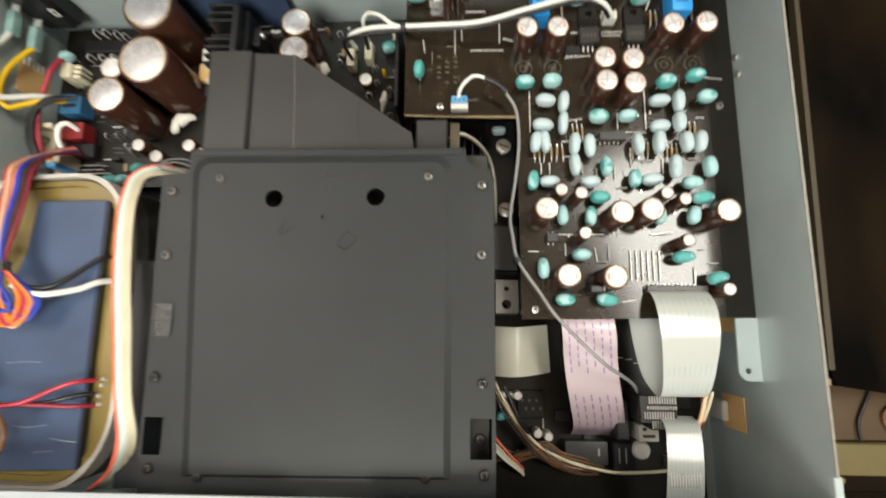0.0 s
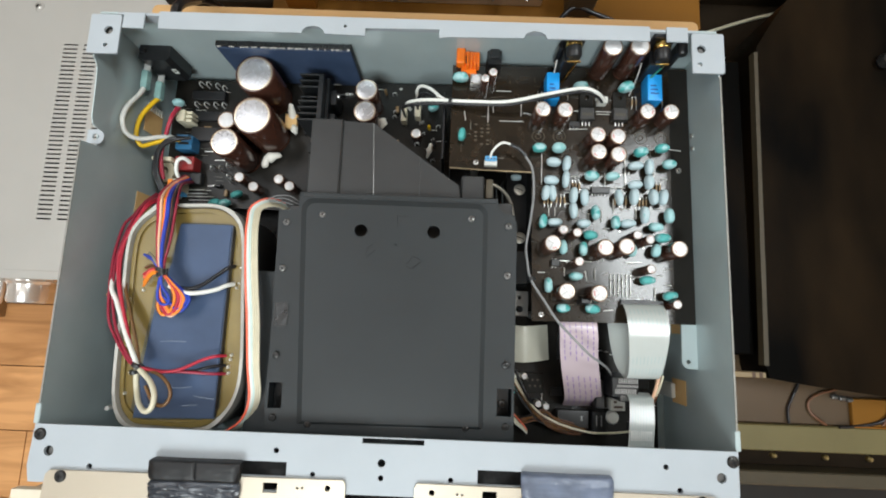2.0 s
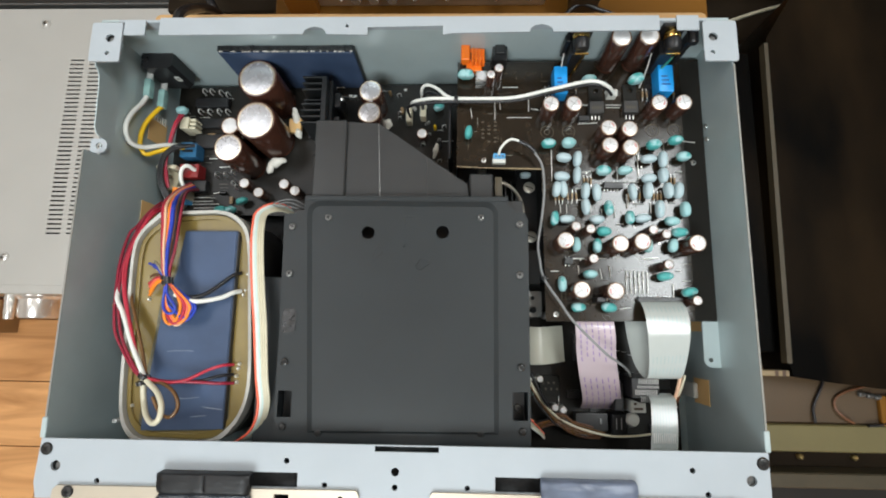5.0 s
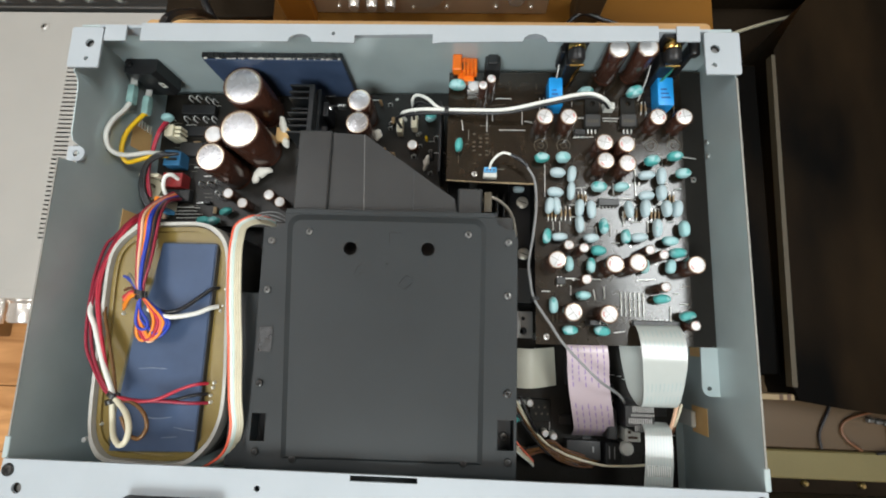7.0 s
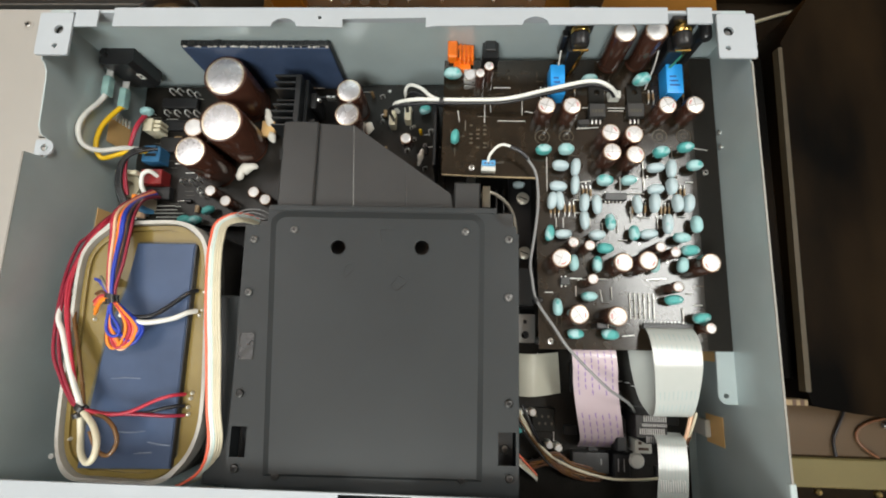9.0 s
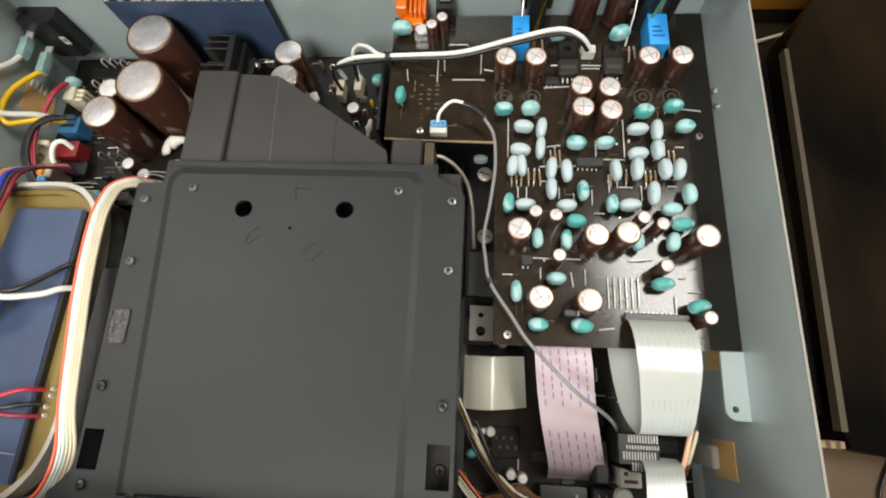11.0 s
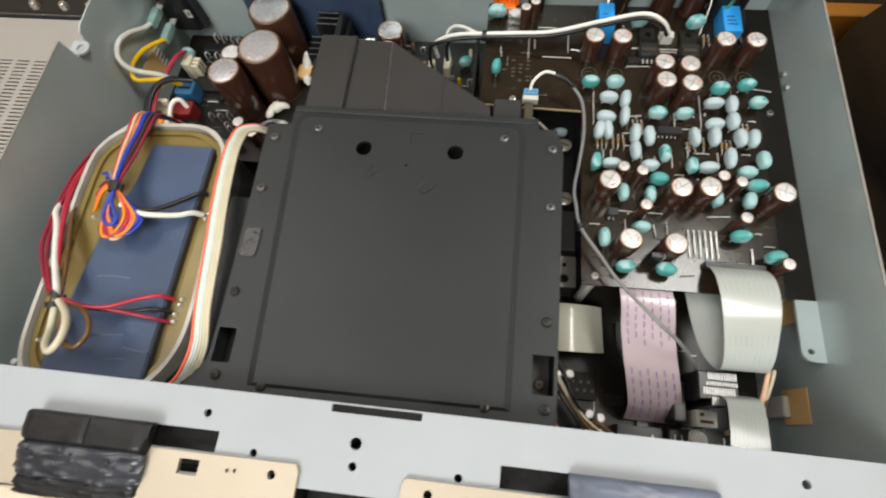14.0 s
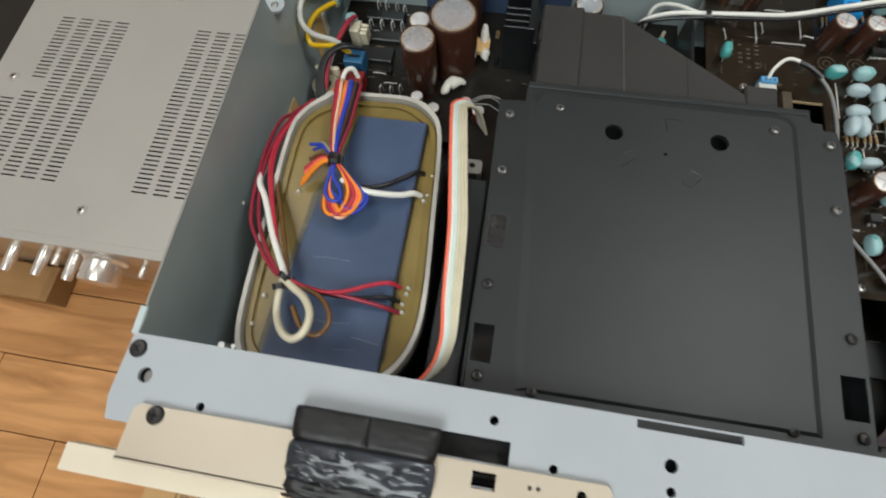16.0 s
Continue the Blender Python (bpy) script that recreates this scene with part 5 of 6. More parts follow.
wr = [(188.5, 104.5, 46), (189, 102, 50), (189.6, 95, 55), (189.2, 82, 57), (188, 70, 55), (187.2, 57, 49), (186.2, 51.8, 44), (185, 54, 39), (183, 62, 36), (181, 76, 34), (180, 90, 33), (179, 98, 30)]
wide = ribbon("ribbon_cable", wl, wr, FFC, "wide glossy white ribbon cable in an open bend")
a, b = smooth_line(wl, 8), smooth_line(wr, 8)
for k in range(9):
    for i, j in ((11, 16), (17, 22), (33, 37), (38, 43)):
        part("faint_print", band(a[i:j], b[i:j], 0.06, 1, 0.095 + 0.1 * k, 0.115 + 0.1 * k, 0.07), FFC_LINE, wide, "faint aqua printed dash", sharp=70)
ribbon("ribbon_cable", [(83, 85.5, 12), (89, 85.2, 16), (97, 85, 17.5), (107, 85.8, 14), (115.5, 86.5, 9)], [(83, 58, 12), (89, 57.6, 16), (97, 57.6, 17.5), (107, 58.5, 14), (116.8, 59.8, 9)], FFC_CREAM, "short cream ribbon cable beside the disc drive")
narrow = ribbon("ribbon_cable", [(166.5, 41, 34), (166.2, 37.8, 42), (165.6, 32, 45), (164.6, 22, 47), (163.8, 12, 47), (163.4, 2, 45), (163.4, -8, 40)], [(183.5, 41, 34), (183.2, 38.4, 42), (182.6, 32, 45), (181.8, 22, 47), (181.2, 12, 47), (181, 2, 45), (181, -8, 40)], FFC, "narrow white ribbon cable near the front wall", 8, FFC_LINE)
for k in range(11):
    part("contact", box(165.4 + 1.35 * k, 166.1 + 1.35 * k, 10.5, 17, 47.15, 47.5, 0.1), TIN, narrow, "bright metal contact")
sock = thing("ribbon_socket", (168, 104, BZ), "pale ribbon socket on the front edge of the main board", "connector")
part("body", box(159.5, 190, 103, 106.5, BZ, BZ + 3.5, 0.4), BLACK, sock)
for k in range(12):
    part("pin", box(161 + 2.1 * k, 161.5 + 2.1 * k, 106.5, 107.6, BZ, BZ + 0.9), PIN, sock)

# ---- servo board under the ribbons ----
servo = thing("servo_board", (150, 45, -12), "dark servo circuit board on the chassis floor", "circuit board")
part("board", plate(rect(84, 204, -12, 120), -1.6, 0, [circle(200, 8, 1.6)]), PSU, servo)
for x, y in ((88, 6), (200, 8), (88, 115), (200, 115)):
    part("standoff", disc(x, y, 2.6, -12, -1.6, 10), TIN, servo)
sk = part("comb_socket", box(156, 175, 37.5, 51.5, 0, 37, 0.6), BLACK, servo, "tall black pin socket")
for y0, y1, x0, n in ((47.2, 51, 161, 11), (44.4, 46.2, 160, 12), (39.8, 43.4, 158.4, 12), (35, 38.8, 162.2, 5)):
    for k in range(n):
        part("pin", box(x0 + 1.28 * k, x0 + 0.7 + 1.28 * k, y0, y1, 36.6, 37.4, 0.15), PIN, sk)
part("pin_carrier", box(161.6, 169, 34.4, 37.4, 0, 36.4, 0.4), BLACK, sk)
ws = part("white_socket", box(161.5, 172, 25, 33.6, 0, 19, 0.8, seg=2), WHITE, servo, "white plastic wire socket")
part("slot", box(163.5, 170, 27, 28.6, 19, 19.2), INK, ws)
part("slot", box(163.5, 165.5, 30.5, 32.2, 19, 19.2), INK, ws)
part("white_wheel", turn([(1.6, 8), (4.6, 9), (5.0, 12), (4.0, 14), (1.6, 14.5)], (164.5, 19, 0), 22), WHITE, servo, "round white plastic cap")
part("wheel_post", disc(164.5, 19, 1.8, 0, 9, 10), BLACK, servo)
sh = part("shield_can", box(124, 147.5, 10, 22.5, 0, 9, 0.8, seg=2), COVER_HI, servo, "low dark shielding can")
part("tab", box(141.4, 142.8, 15, 19, 9, 10, 0.4), PIN, sh)
vs = part("slotted_block", box(149.5, 160.5, 8, 23, 0, 12, 0.8), BLACK, servo, "black block with pale slits")
for k in range(2):
    part("slit", box(152.4 + 3.6 * k, 153.0 + 3.6 * k, 12, 20, 12, 12.12), PIN, vs)
part("dark_cover", box(148.5, 156, 26, 47, 0, 22, 2.6, seg=3), BLACK, servo, "dark glossy cover")
part("dark_cover", box(147.5, 157, 50, 62, 0, 12, 2.0, seg=2), BLACK, servo, "dark glossy cover")
part("chip", box(125, 147, 60, 80, 0, 3, 0.3), BLACK, servo)
bc_chip = part("chip", box(98.5, 114, 33.5, 49, 0, 3.4, 0.3), BARE, servo, "black chip with faint print")
for k in range(6):
    part("print_bar", box(100.5 + 2.1 * k, 101.8 + 2.1 * k, 42.6 - 4.6 * (k % 2), 44.2 - 4.6 * (k % 2), 3.4, 3.46), SILK_TAN, bc_chip)
part("metal_clip", box(87, 97, 45, 48, 0, 7, 0.5), TIN, servo)
spread(electrolytic(2.6, 9, WHITE, False, "small capacitors on the servo board", "tiny white capacitor on the servo board"), [(109, 26, 0), (115, 24.5, 0), (98, 46.5, 0)])
rng = random.Random(29)
for k in range(26):
    x, y, l = rng.uniform(86, 198), rng.uniform(-2, 86), rng.uniform(2.5, 7)
    ex, ey = (l, 0) if rng.random() < 0.5 else (0, l)
    part("wire_jumper", tube([(x, y, -0.2), (x, y, 1.1), (x + ex, y + ey, 1.1), (x + ex, y + ey, -0.2)], 0.32, 1, 5, straight=True), TIN, servo)
for x, y, l, w in ((185, 40, 12, 7), (190, 62, 8, 12), (120, 32, 9, 6), (136, 22, 7, 7), (180, 8, 10, 6), (98, 66, 8, 5)):
    part("chip", box(x, x + l, y, y + w, 0, 2.4, 0.3), BLACK, servo)
SW = "wires on the servo board"
spine = [(80, 62, 10), (85.5, 51, 12), (92, 39, 13), (101, 27, 12), (110, 18.5, 11), (121, 13, 10), (133, 9.5, 9)]
rng = random.Random(5)
for k in range(13):
    m, col = ((CREAM, "cream"), (BROWN_WIRE, "brown"), (AMBER_WIRE, "amber"), (BLACK_WIRE, "black"), (BROWN_WIRE, "brown"))[k % 5 if k < 5 else 1 + k % 4]
    off, lift = rng.uniform(-2.6, 2.6), rng.uniform(-1.5, 3)
    pts = [(x + off * 0.7 + rng.uniform(-0.4, 0.4), y + off * 0.7 * (1 + (i > 3) * 0.8) + rng.uniform(-0.5, 0.5), z + lift) for i, (x, y, z) in enumerate(spine)]
    if k > 4:
        pts = [(84 + rng.uniform(-2, 2), 20 + rng.uniform(-9, 6), 9), (94 + rng.uniform(-2, 2), 17 + rng.uniform(-6, 4), 10)] + [(x, y + 0.6 * off, z) for x, y, z in pts[4:]] + [(142 + rng.uniform(-5, 4), 6.5 + off, 5)]
    wire("lead_wire", pts, 0.62 if m is not CREAM else 0.75, m, col + " thin wire in a bundle along the front wall", SW)
wire("lead_wire", [(88, 48, 15), (97, 34, 14.5), (106, 23, 13.5), (116, 16.5, 13), (128, 11.5, 12), (138, 9, 11.5), (150, 7, 11), (163, 8, 14), (172, 10.5, 20), (176, 13, 26)], 0.85, CREAM, "cream wire curving along the front wall", SW)
for m, col, dy in ((SALMON, "salmon", 3), (CREAM, "cream", 0), (CREAM, "cream", -1.8), (WHITE_WIRE, "white", -3.4)):
    wire("lead_wire", [(82, 24 + dy, 10), (87, 19 + dy, 13), (92, 14 + dy * 0.8, 13), (97, 9.5 + dy * 0.6, 11), (101, 5 + dy * 0.5, 6)], 0.55, m, col + " wire dipping behind the front wall", SW)
for k in range(12):
    x, y, q = 107 + rng.uniform(-4, 6), 19 + rng.uniform(-5, 3), rng.uniform(-1.5, 1.5)
    wire("hair_wire", [(x, y, 10 + q), (x + 5, y - 2 + q, 13 + q), (x + 11, y - 5 - q, 12.5), (x + 17, y - 7 + 1.6 * q, 11 - q), (x + 22 + 2 * q, y - 10 - q, 7)], 0.3, (BROWN_WIRE, AMBER_WIRE)[k % 2], "hair-thin brown wire in a loose tangle", "tangle of thin brown wires")
wire("lead_wire", [(191, 54, 41), (189.4, 49, 41), (186.6, 40, 39), (185.4, 30, 29), (186, 24, 2)], 0.9, CREAM, "cream wire beside the ribbon cable", SW)
wire("lead_wire", [(90, 52, 16), (95, 41, 17), (99.5, 32, 16), (104, 26, 13)], 1.1, BLACK_WIRE, "black sleeved wire over the bundle", SW)
wire("lead_wire", [(188.8, 54, 40), (187, 48, 40), (184, 39, 40), (183, 30, 30), (184, 24, 2)], 1.2, PEACH, "peach wire beside the ribbon cable", SW)
wire("lead_wire", [(191, 53, 38), (189.5, 47, 38), (186.5, 38, 38), (185.5, 30, 28), (187, 24, 2)], 1.2, BROWN_WIRE, "brown wire beside the ribbon cable", SW)
# dark bracket and screws seen between drive and main board
bracket = thing("drive_bracket", (90, 150, -12), "dark steel bracket beside the disc drive", "bracket")
part("plate", plate(rect(81.5, 98, 92, 212), 6, 8, [circle(91, 97, 2)]), BLACK, bracket)
part("leg", box(84, 96, 92, 96, -12, 6), BLACK, bracket)
part("leg", box(84, 96, 194, 198, -12, 6), BLACK, bracket)
part("block", box(83, 98, 117, 143, 8, 20, 0.6), COVER_HI, bracket)
part("block_step", box(83, 98.5, 107, 116.6, 8, 19, 0.6), HOLE, bracket)
for x, y in ((91.2, 193.5), (92.2, 154)):
    sc = screw(x, y, 14, 4.6, bracket, BRAID, cross=False, name="slotted_screw")
    part("slot", plate([(x - 2.9, y + 0.7), (x - 2.7, y + 1.4), (x + 2.9, y - 0.7), (x + 2.7, y - 1.4)], 15.1, 15.46), HOLE, sc)
    part("post", disc(x, y, 3.4, 8, 14, 14), BLACK, bracket)
small = thing("hole_bracket", (91, 100, -12), "small grey steel bracket with two holes", "bracket")
part("plate", plate(rect(85, 97.5, 92.5, 111), 24, 25.2, [circle(91, 97.5, 2.6), circle(91, 106, 1.4)]), DULL, small)
part("leg", box(85, 97.5, 109.8, 111, -12, 24), DULL, small)
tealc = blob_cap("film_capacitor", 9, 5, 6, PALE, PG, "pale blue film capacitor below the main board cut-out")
tealc.matrix_basis = pose(0.0885, 0.204, 0.008)

# ---- rear wall things ----
hs = thing("insulated_plate", (-99, 286, 3), "dark blue film-covered plate against the rear wall", "plate")
part("film", box(-144.5, -43, 283.2, 284.4, 3, 56.6, 0.4), CORE, hs)
part("core", box(-145, -42.5, 284.6, 288.6, 3, 57.6, 0.3), BLACK, hs, "black backing with a ragged top edge")
rng = random.Random(3)
for k in range(44):
    x = -144.3 + 2.3 * k
    part("flake", box(x, x + rng.uniform(1.4, 2.3), 284.6 + rng.uniform(0, 0.6), 286.2 + rng.uniform(0, 2.2), 57, 57.9 + rng.uniform(0, 0.9), 0.15), ANODISED if rng.random() < 0.6 else BLACK, hs)
for k in range(58):
    x = -143.5 + 1.72 * k
    if rng.random() < 0.72:
        part("chip", box(x, x + rng.uniform(0.5, 1.7), 283.5 + rng.uniform(0, 0.5), 284.3 + rng.uniform(0, 0.5), 56.4, 57 + rng.uniform(0, 0.7), 0.1), GLUE, hs, "torn pale edge of the film")
sink = thing("heat_sink", (-76, 258, 3), "black finned aluminium heat sink on the power board", "heat sink")
part("spine", box(-70, -66, 235, 273.5, 3, 41, 0.4), ANODISED, sink)
for k, y in enumerate((235.2, 240.2, 245.2, 250.2, 256.2, 262, 267, 272)):
    part("fin", box(-85, -69.6, y, y + 1.4, 3, 41 - (k == 4) * 6, 0.3), ANODISED, sink)
part("flange", box(-66, -63.4, 232, 274, 3, 33, 0.4), ANODISED, sink)
for y in (241, 261):
    tr = part("transistor", box(-63.4, -58.6, y - 6, y + 6, 6, 27, 0.6), BLACK, sink, "black power transistor clamped to the sink")
    for k in range(3):
        part("lead", box(-61.4, -60.8, y - 3.2 + 2.6 * k, y - 2.4 + 2.6 * k, 2.6, 6), TIN, tr)
part("clamp_screw", turn([(2.4, -58.6), (2.4, -57), (1.4, -56)], (0, 263, 24), 14, "X"), SCREW, sink)
part("clip_bar", box(-52, -45, 262.6, 264.6, 22, 28, 0.5), SCREW, sink, "bright clamp tongue")
part("clip_stem", box(-58.6, -52, 263, 264.2, 23, 27, 0.3), BLACK, sink)
inlet = thing("mains_inlet", (-195, 280, 20), "black mains inlet socket on the rear wall", "connector")
part("body", plate([(-208.5, 289), (-208.5, 278), (-204, 276.5), (-188, 276.5), (-184.5, 279.5), (-184.5, 289)], 15, 47), BLACK, inlet)
part("peg", disc(-205, 284, 2.2, 46, 50, 12), BLACK, inlet)
part("window", plate(rect(-190, -186, 28, 34.5), 275.9, 276.4, [rect(-189, -187, 29.4, 33.2)], lambda u, v, w: (u, w, v)), WHITE, inlet)
for x, y, z in ((-206.5, 264, 38), (-201, 260, 28)):
    s = part("terminal_sleeve", box(x - 2.7, x + 2.7, y - 7, y + 8, z - 3, z + 3, 1.8, seg=2), CLEAR, inlet, "milky sleeve on a flat terminal")
    part("blade", box(x - 2.4, x + 2.4, y - 2, y + 14, z - 0.5, z + 0.5), TIN, s)
MG = "mains wires"
wire("mains_wire", [(-206.5, 258, 39), (-207.5, 250, 42.5), (-209.2, 238, 50), (-209.6, 226, 53.5), (-208.6, 216.8, 49), (-203.8, 215.8, 40), (-194, 222.4, 28), (-188, 226, 16)], 1.75, WHITE_WIRE, "thick white mains wire from the inlet", MG)
wire("mains_wire", [(-201, 254, 28), (-202.5, 251, 30), (-207.5, 236, 36), (-208.5, 221, 38), (-205.6, 212.4, 35), (-199.9, 216, 30), (-193, 221, 25), (-187, 225, 15)], 1.7, YELLOW, "thick yellow mains wire from the inlet", MG)
for k, (m, dx) in enumerate(((RED, 0), (CRIMSON, 2.2))):
    wire("lead_wire", [(-189 + dx, 250, 22), (-190.5 + dx * 0.6, 240, 26), (-193 + dx * 0.4, 226, 26), (-196 + dx * 0.3, 208, 24), (-196 + dx, 190, 20)], 1.1, m, "red lead wire from the pale plug", MG)
for k in range(3):
    wire("lead_wire", [(-180 + 2 * k, 225, 20), (-189 + k, 222 - k, 26), (-197 + k, 212, 27), (-200 + 1.5 * k, 196, 24), (-197 + 2 * k, 180, 16)], 1.3, BLACK_WIRE, "black lead wire by the side wall", MG)
pl = thing("pale_plug", (-187, 252, 3), "pale plug with open fingers on the power board", "connector")
part("body", box(-191, -184, 240, 250, 3, 19, 0.6), CREAM, pl)
for k in range(3):
    part("finger", box(-184, -179, 240.4 + 3.4 * k, 242.6 + 3.4 * k, 6, 17, 0.5), CREAM, pl)
bs = thing("blue_socket", (-181, 224, 3), "dark blue wire socket on the power board", "connector")
part("body", box(-190.5, -177, 217, 229, 3, 16, 0.6), SOCKET_BLUE, bs)
part("slot", box(-188, -179.5, 221, 223, 16, 16.3), HOLE, bs)
part("latch", box(-188.5, -179, 225.6, 228.6, 16, 18.5, 0.4), SOCKET_BLUE, bs)
ch = thing("cream_header", (-186, 186, 3), "cream wire header with coloured wire ends", "connector")
part("body", box(-190.5, -182, 182, 191, 3, 20, 0.6), CREAM, ch)
part("cap", box(-189.5, -186, 184, 190, 20, 22, 0.4), ORANGE_WIRE, ch)
part("cap", box(-186.5, -180, 178.5, 181.8, 8, 24, 0.6), SOCKET_SKY, ch, "sky blue plug end")
rs = thing("red_socket", (-176, 206, 3), "dark red wire socket on the power board", "connector")
part("body", box(-190, -174, 200, 211.5, 3, 15, 0.6), SOCKET_RED, rs)
wire("lead_wire", [(-177, 206, 14), (-180, 208, 20), (-184, 205, 21), (-185.5, 197, 18), (-184, 188, 10)], 1.6, WHITE_WIRE, "white lead wire arching over the red socket", MG)
coil = thing("filter_coil", (-196, 200, 3), "olive and cream filter coil by the side wall", "coil")
part("ring", turn([(4, 3), (9, 3), (9.5, 9), (9, 15), (4, 15), (3.6, 9)], (-198, 198, 0), 22), OLIVE, coil)
part("plate", box(-206, -190, 206, 209, 3, 20, 0.5), CREAM, coil)
fus = thing("fuse", (-193, 182, 3), "orange banded fuse holder by the transformer", "component")
part("tube", turn([(3, 176), (3.2, 177), (3.2, 190), (3, 191)], (-190, 0, 8), 14, "Y"), PEACH, fus)
part("end_cap", turn([(3.4, 187), (3.4, 192)], (-190, 0, 8), 14, "Y"), WHITE, fus)
part("clip", box(-193, -187, 178, 181, 3, 8, 0.4), TIN, fus)


def glue(points, r):
    """Soft lumps that have run into one another."""
    path = smooth_line(points, 6)
    bm = bmesh.new()
    bmesh.ops.create_icosphere(bm, subdivisions=3, radius=1)
    for v in bm.verts:
        x, y, z = v.co
        u = (0.5 + 0.5 * z) * (len(path) - 1.001)
        i = int(u)
        c = path[i].lerp(path[i + 1], u - i)
        side = (path[i + 1] - path[i]).cross(Vector((0, 0, 1))).normalized()
        fat = r * (1.25 + 0.25 * math.sin(u * 0.5 + points[0][0]) + 0.5 * noise.noise(c * 0.3 + v.co * 0.6))
        v.co = c + side * x * fat + Vector((0, 0, 1)) * y * fat * 0.8
    solid("glue_blob", bm, GLUE, "lump of white glue at a capacitor's foot", "glue", "glue lumps", at=points[0], sharp=80)


glue([(-106, 217.5, 6), (-110, 217, 8), (-113.5, 215, 9), (-117, 213.5, 8), (-119, 210, 7), (-121, 206.5, 6)], 2.9)
glue([(-99, 259, 17), (-98.3, 255.5, 15), (-98, 252, 13), (-97.8, 248.5, 11), (-97.5, 246, 10)], 2.3)
glue([(-97, 243, 12), (-96.3, 240.5, 11), (-95.6, 238, 9), (-95, 236, 8)], 2.2)
glue([(-21, 251, 13), (-21.8, 248.6, 12), (-22.6, 246, 11), (-24, 243, 9)], 2.2)
glue([(15, 219, 8), (16, 221.5, 11), (17, 224, 14), (17.8, 226.5, 16), (18.5, 229, 17)], 1.7)
solid("kraft_tag", box(-104, -94, 240, 252, 8, 12, 0.4), KRAFT, "small brown tape tag by the capacitors", "tape", at=(-99, 246, 8))
for label, x, ys, zs in (("brown kraft tape patch on the side wall", 213.9, (31.5, 49.5), (5.5, 27)), ("brown kraft tape patch on the side wall", -212.1, (229, 250), (2, 25)), ("brown kraft tape patch on the side wall", -212.1, (156, 179), (3, 23)), ("brown kraft tape patch on the side wall", 213.9, (83.5, 102), (7, 30))):
    solid("tape_patch", box(min(x, x - 0.4 if x > 0 else x + 0.4), max(x, x - 0.4 if x > 0 else x + 0.4), *ys, *zs), KRAFT, label, "tape", "tape patches", at=(x, ys[0], zs[0]))
comb = thing("frayed_comb", (-211, 240, 3), "row of pale plastic teeth behind brown tape", "comb")
for k in range(6):
    part("tooth", box(-212.4, -210.8, 247, 253.5, 4 + 3.5 * k, 5.8 + 3.5 * k, 0.3), WHITE, comb)
clip = thing("tape_clip", (205, 40, 0), "pale clip behind the brown tape", "clip")
part("body", box(209.5, 213, 35, 46, -12, 13, 0.8), WHITE, clip)
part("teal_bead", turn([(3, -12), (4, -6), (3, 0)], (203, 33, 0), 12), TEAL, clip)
# pair of bare tinned posts by the transformer
post = thing("wood_chip", (-189, 12, -12), "two bare metal posts beside the transformer", "post")
part("stick", disc(-195, 18.5, 1.6, -12, 50, 10), TIN, post)
part("pin", disc(-191, 19, 1.2, -12, 46, 8), TIN, post)

# ---- silver amplifier on the floor ----
AT = -250
amp = thing("amplifier", (-573, 330, FLOOR), "silver amplifier with slotted top and metal knobs on the floor", "amplifier")
slots = []
for x0 in (-516.5, -488, -459.5):
    for k in range(40):
        y = 201.5 + 6.55 * k
        slots.append(rect(x0 - 11, x0 + 9.5, y, y + 2.4))
for c, x0 in enumerate((-756, -727.5, -699, -670.5, -642)):
    for k in range(40):
        y = 201.5 + 6.55 * k
        if (c == 0 and not y < 318) or (c == 1 and 330 < y < 352):
            continue
        slots.append(rect(x0 - 11, x0 + 9.5, y, y + 2.4))
part("top", plate(rounded(-796, -362, 131, 540, 2), AT - 1.5, AT, slots), SILVER, amp, "silver sheet-metal top with vent slots")
# black block added behind the vent slots to make them read dark
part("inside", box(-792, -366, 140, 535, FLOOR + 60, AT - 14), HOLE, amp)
part("body", box(-796, -362, 131, 540, FLOOR + 14, AT - 90, 1.0), SILVER, amp)
for x0, x1, y0, y1 in ((-796, -794, 131, 540), (-364, -362, 131, 540), (-796, -362, 538, 540)):
    part("side", box(x0, x1, y0, y1, AT - 92, AT - 1.5), SILVER, amp)
part("face", box(-798, -360, 122, 131, FLOOR + 14, AT - 3, 1.0), FACE, amp, "warm brushed metal face")
part("bezel", box(-798, -360, 120, 132, AT - 3, AT + 0.6, 0.8), SILVER, amp)
for x in (-683, -640, -597):
    k = part("knob", turn([(5.2, 86), (6.2, 88), (7.0, 112), (7.6, 122)], (x, 0, AT - 38), 20, "Y"), KNOB, amp, "polished metal knob")
big = part("knob", turn([(21, 88), (23, 91), (23, 114), (27, 118), (27, 122)], (-555, 0, AT - 38), 32, "Y"), KNOB, amp, "large polished volume knob")
for x in (-627, -506):
    part("button", turn([(4, 104), (4.5, 106), (4.5, 122)], (x, 0, AT - 44), 14, "Y"), KNOB, amp, "small metal button")
for x, y in ((-581, 169), (-764, 349), (-573, 516)):
    part("washer", disc(x, y, 8, AT, AT + 0.8, 20, bevel=0.3), SILVER, amp)
    screw(x, y, AT + 0.8, 5.2, amp, SCREW)
for x in (-750, -396):
    for y in (160, 510):
        part("foot", disc(x, y, 18, FLOOR, FLOOR + 14, 16), BLACK, amp)
block = thing("wood_board", (-840, 90, FLOOR), "low tan wooden board on the floor before the amplifier", "board")
part("plank", box(-985, -713, 65, 117, FLOOR, FLOOR + 36, 1.2), BOARD, block)
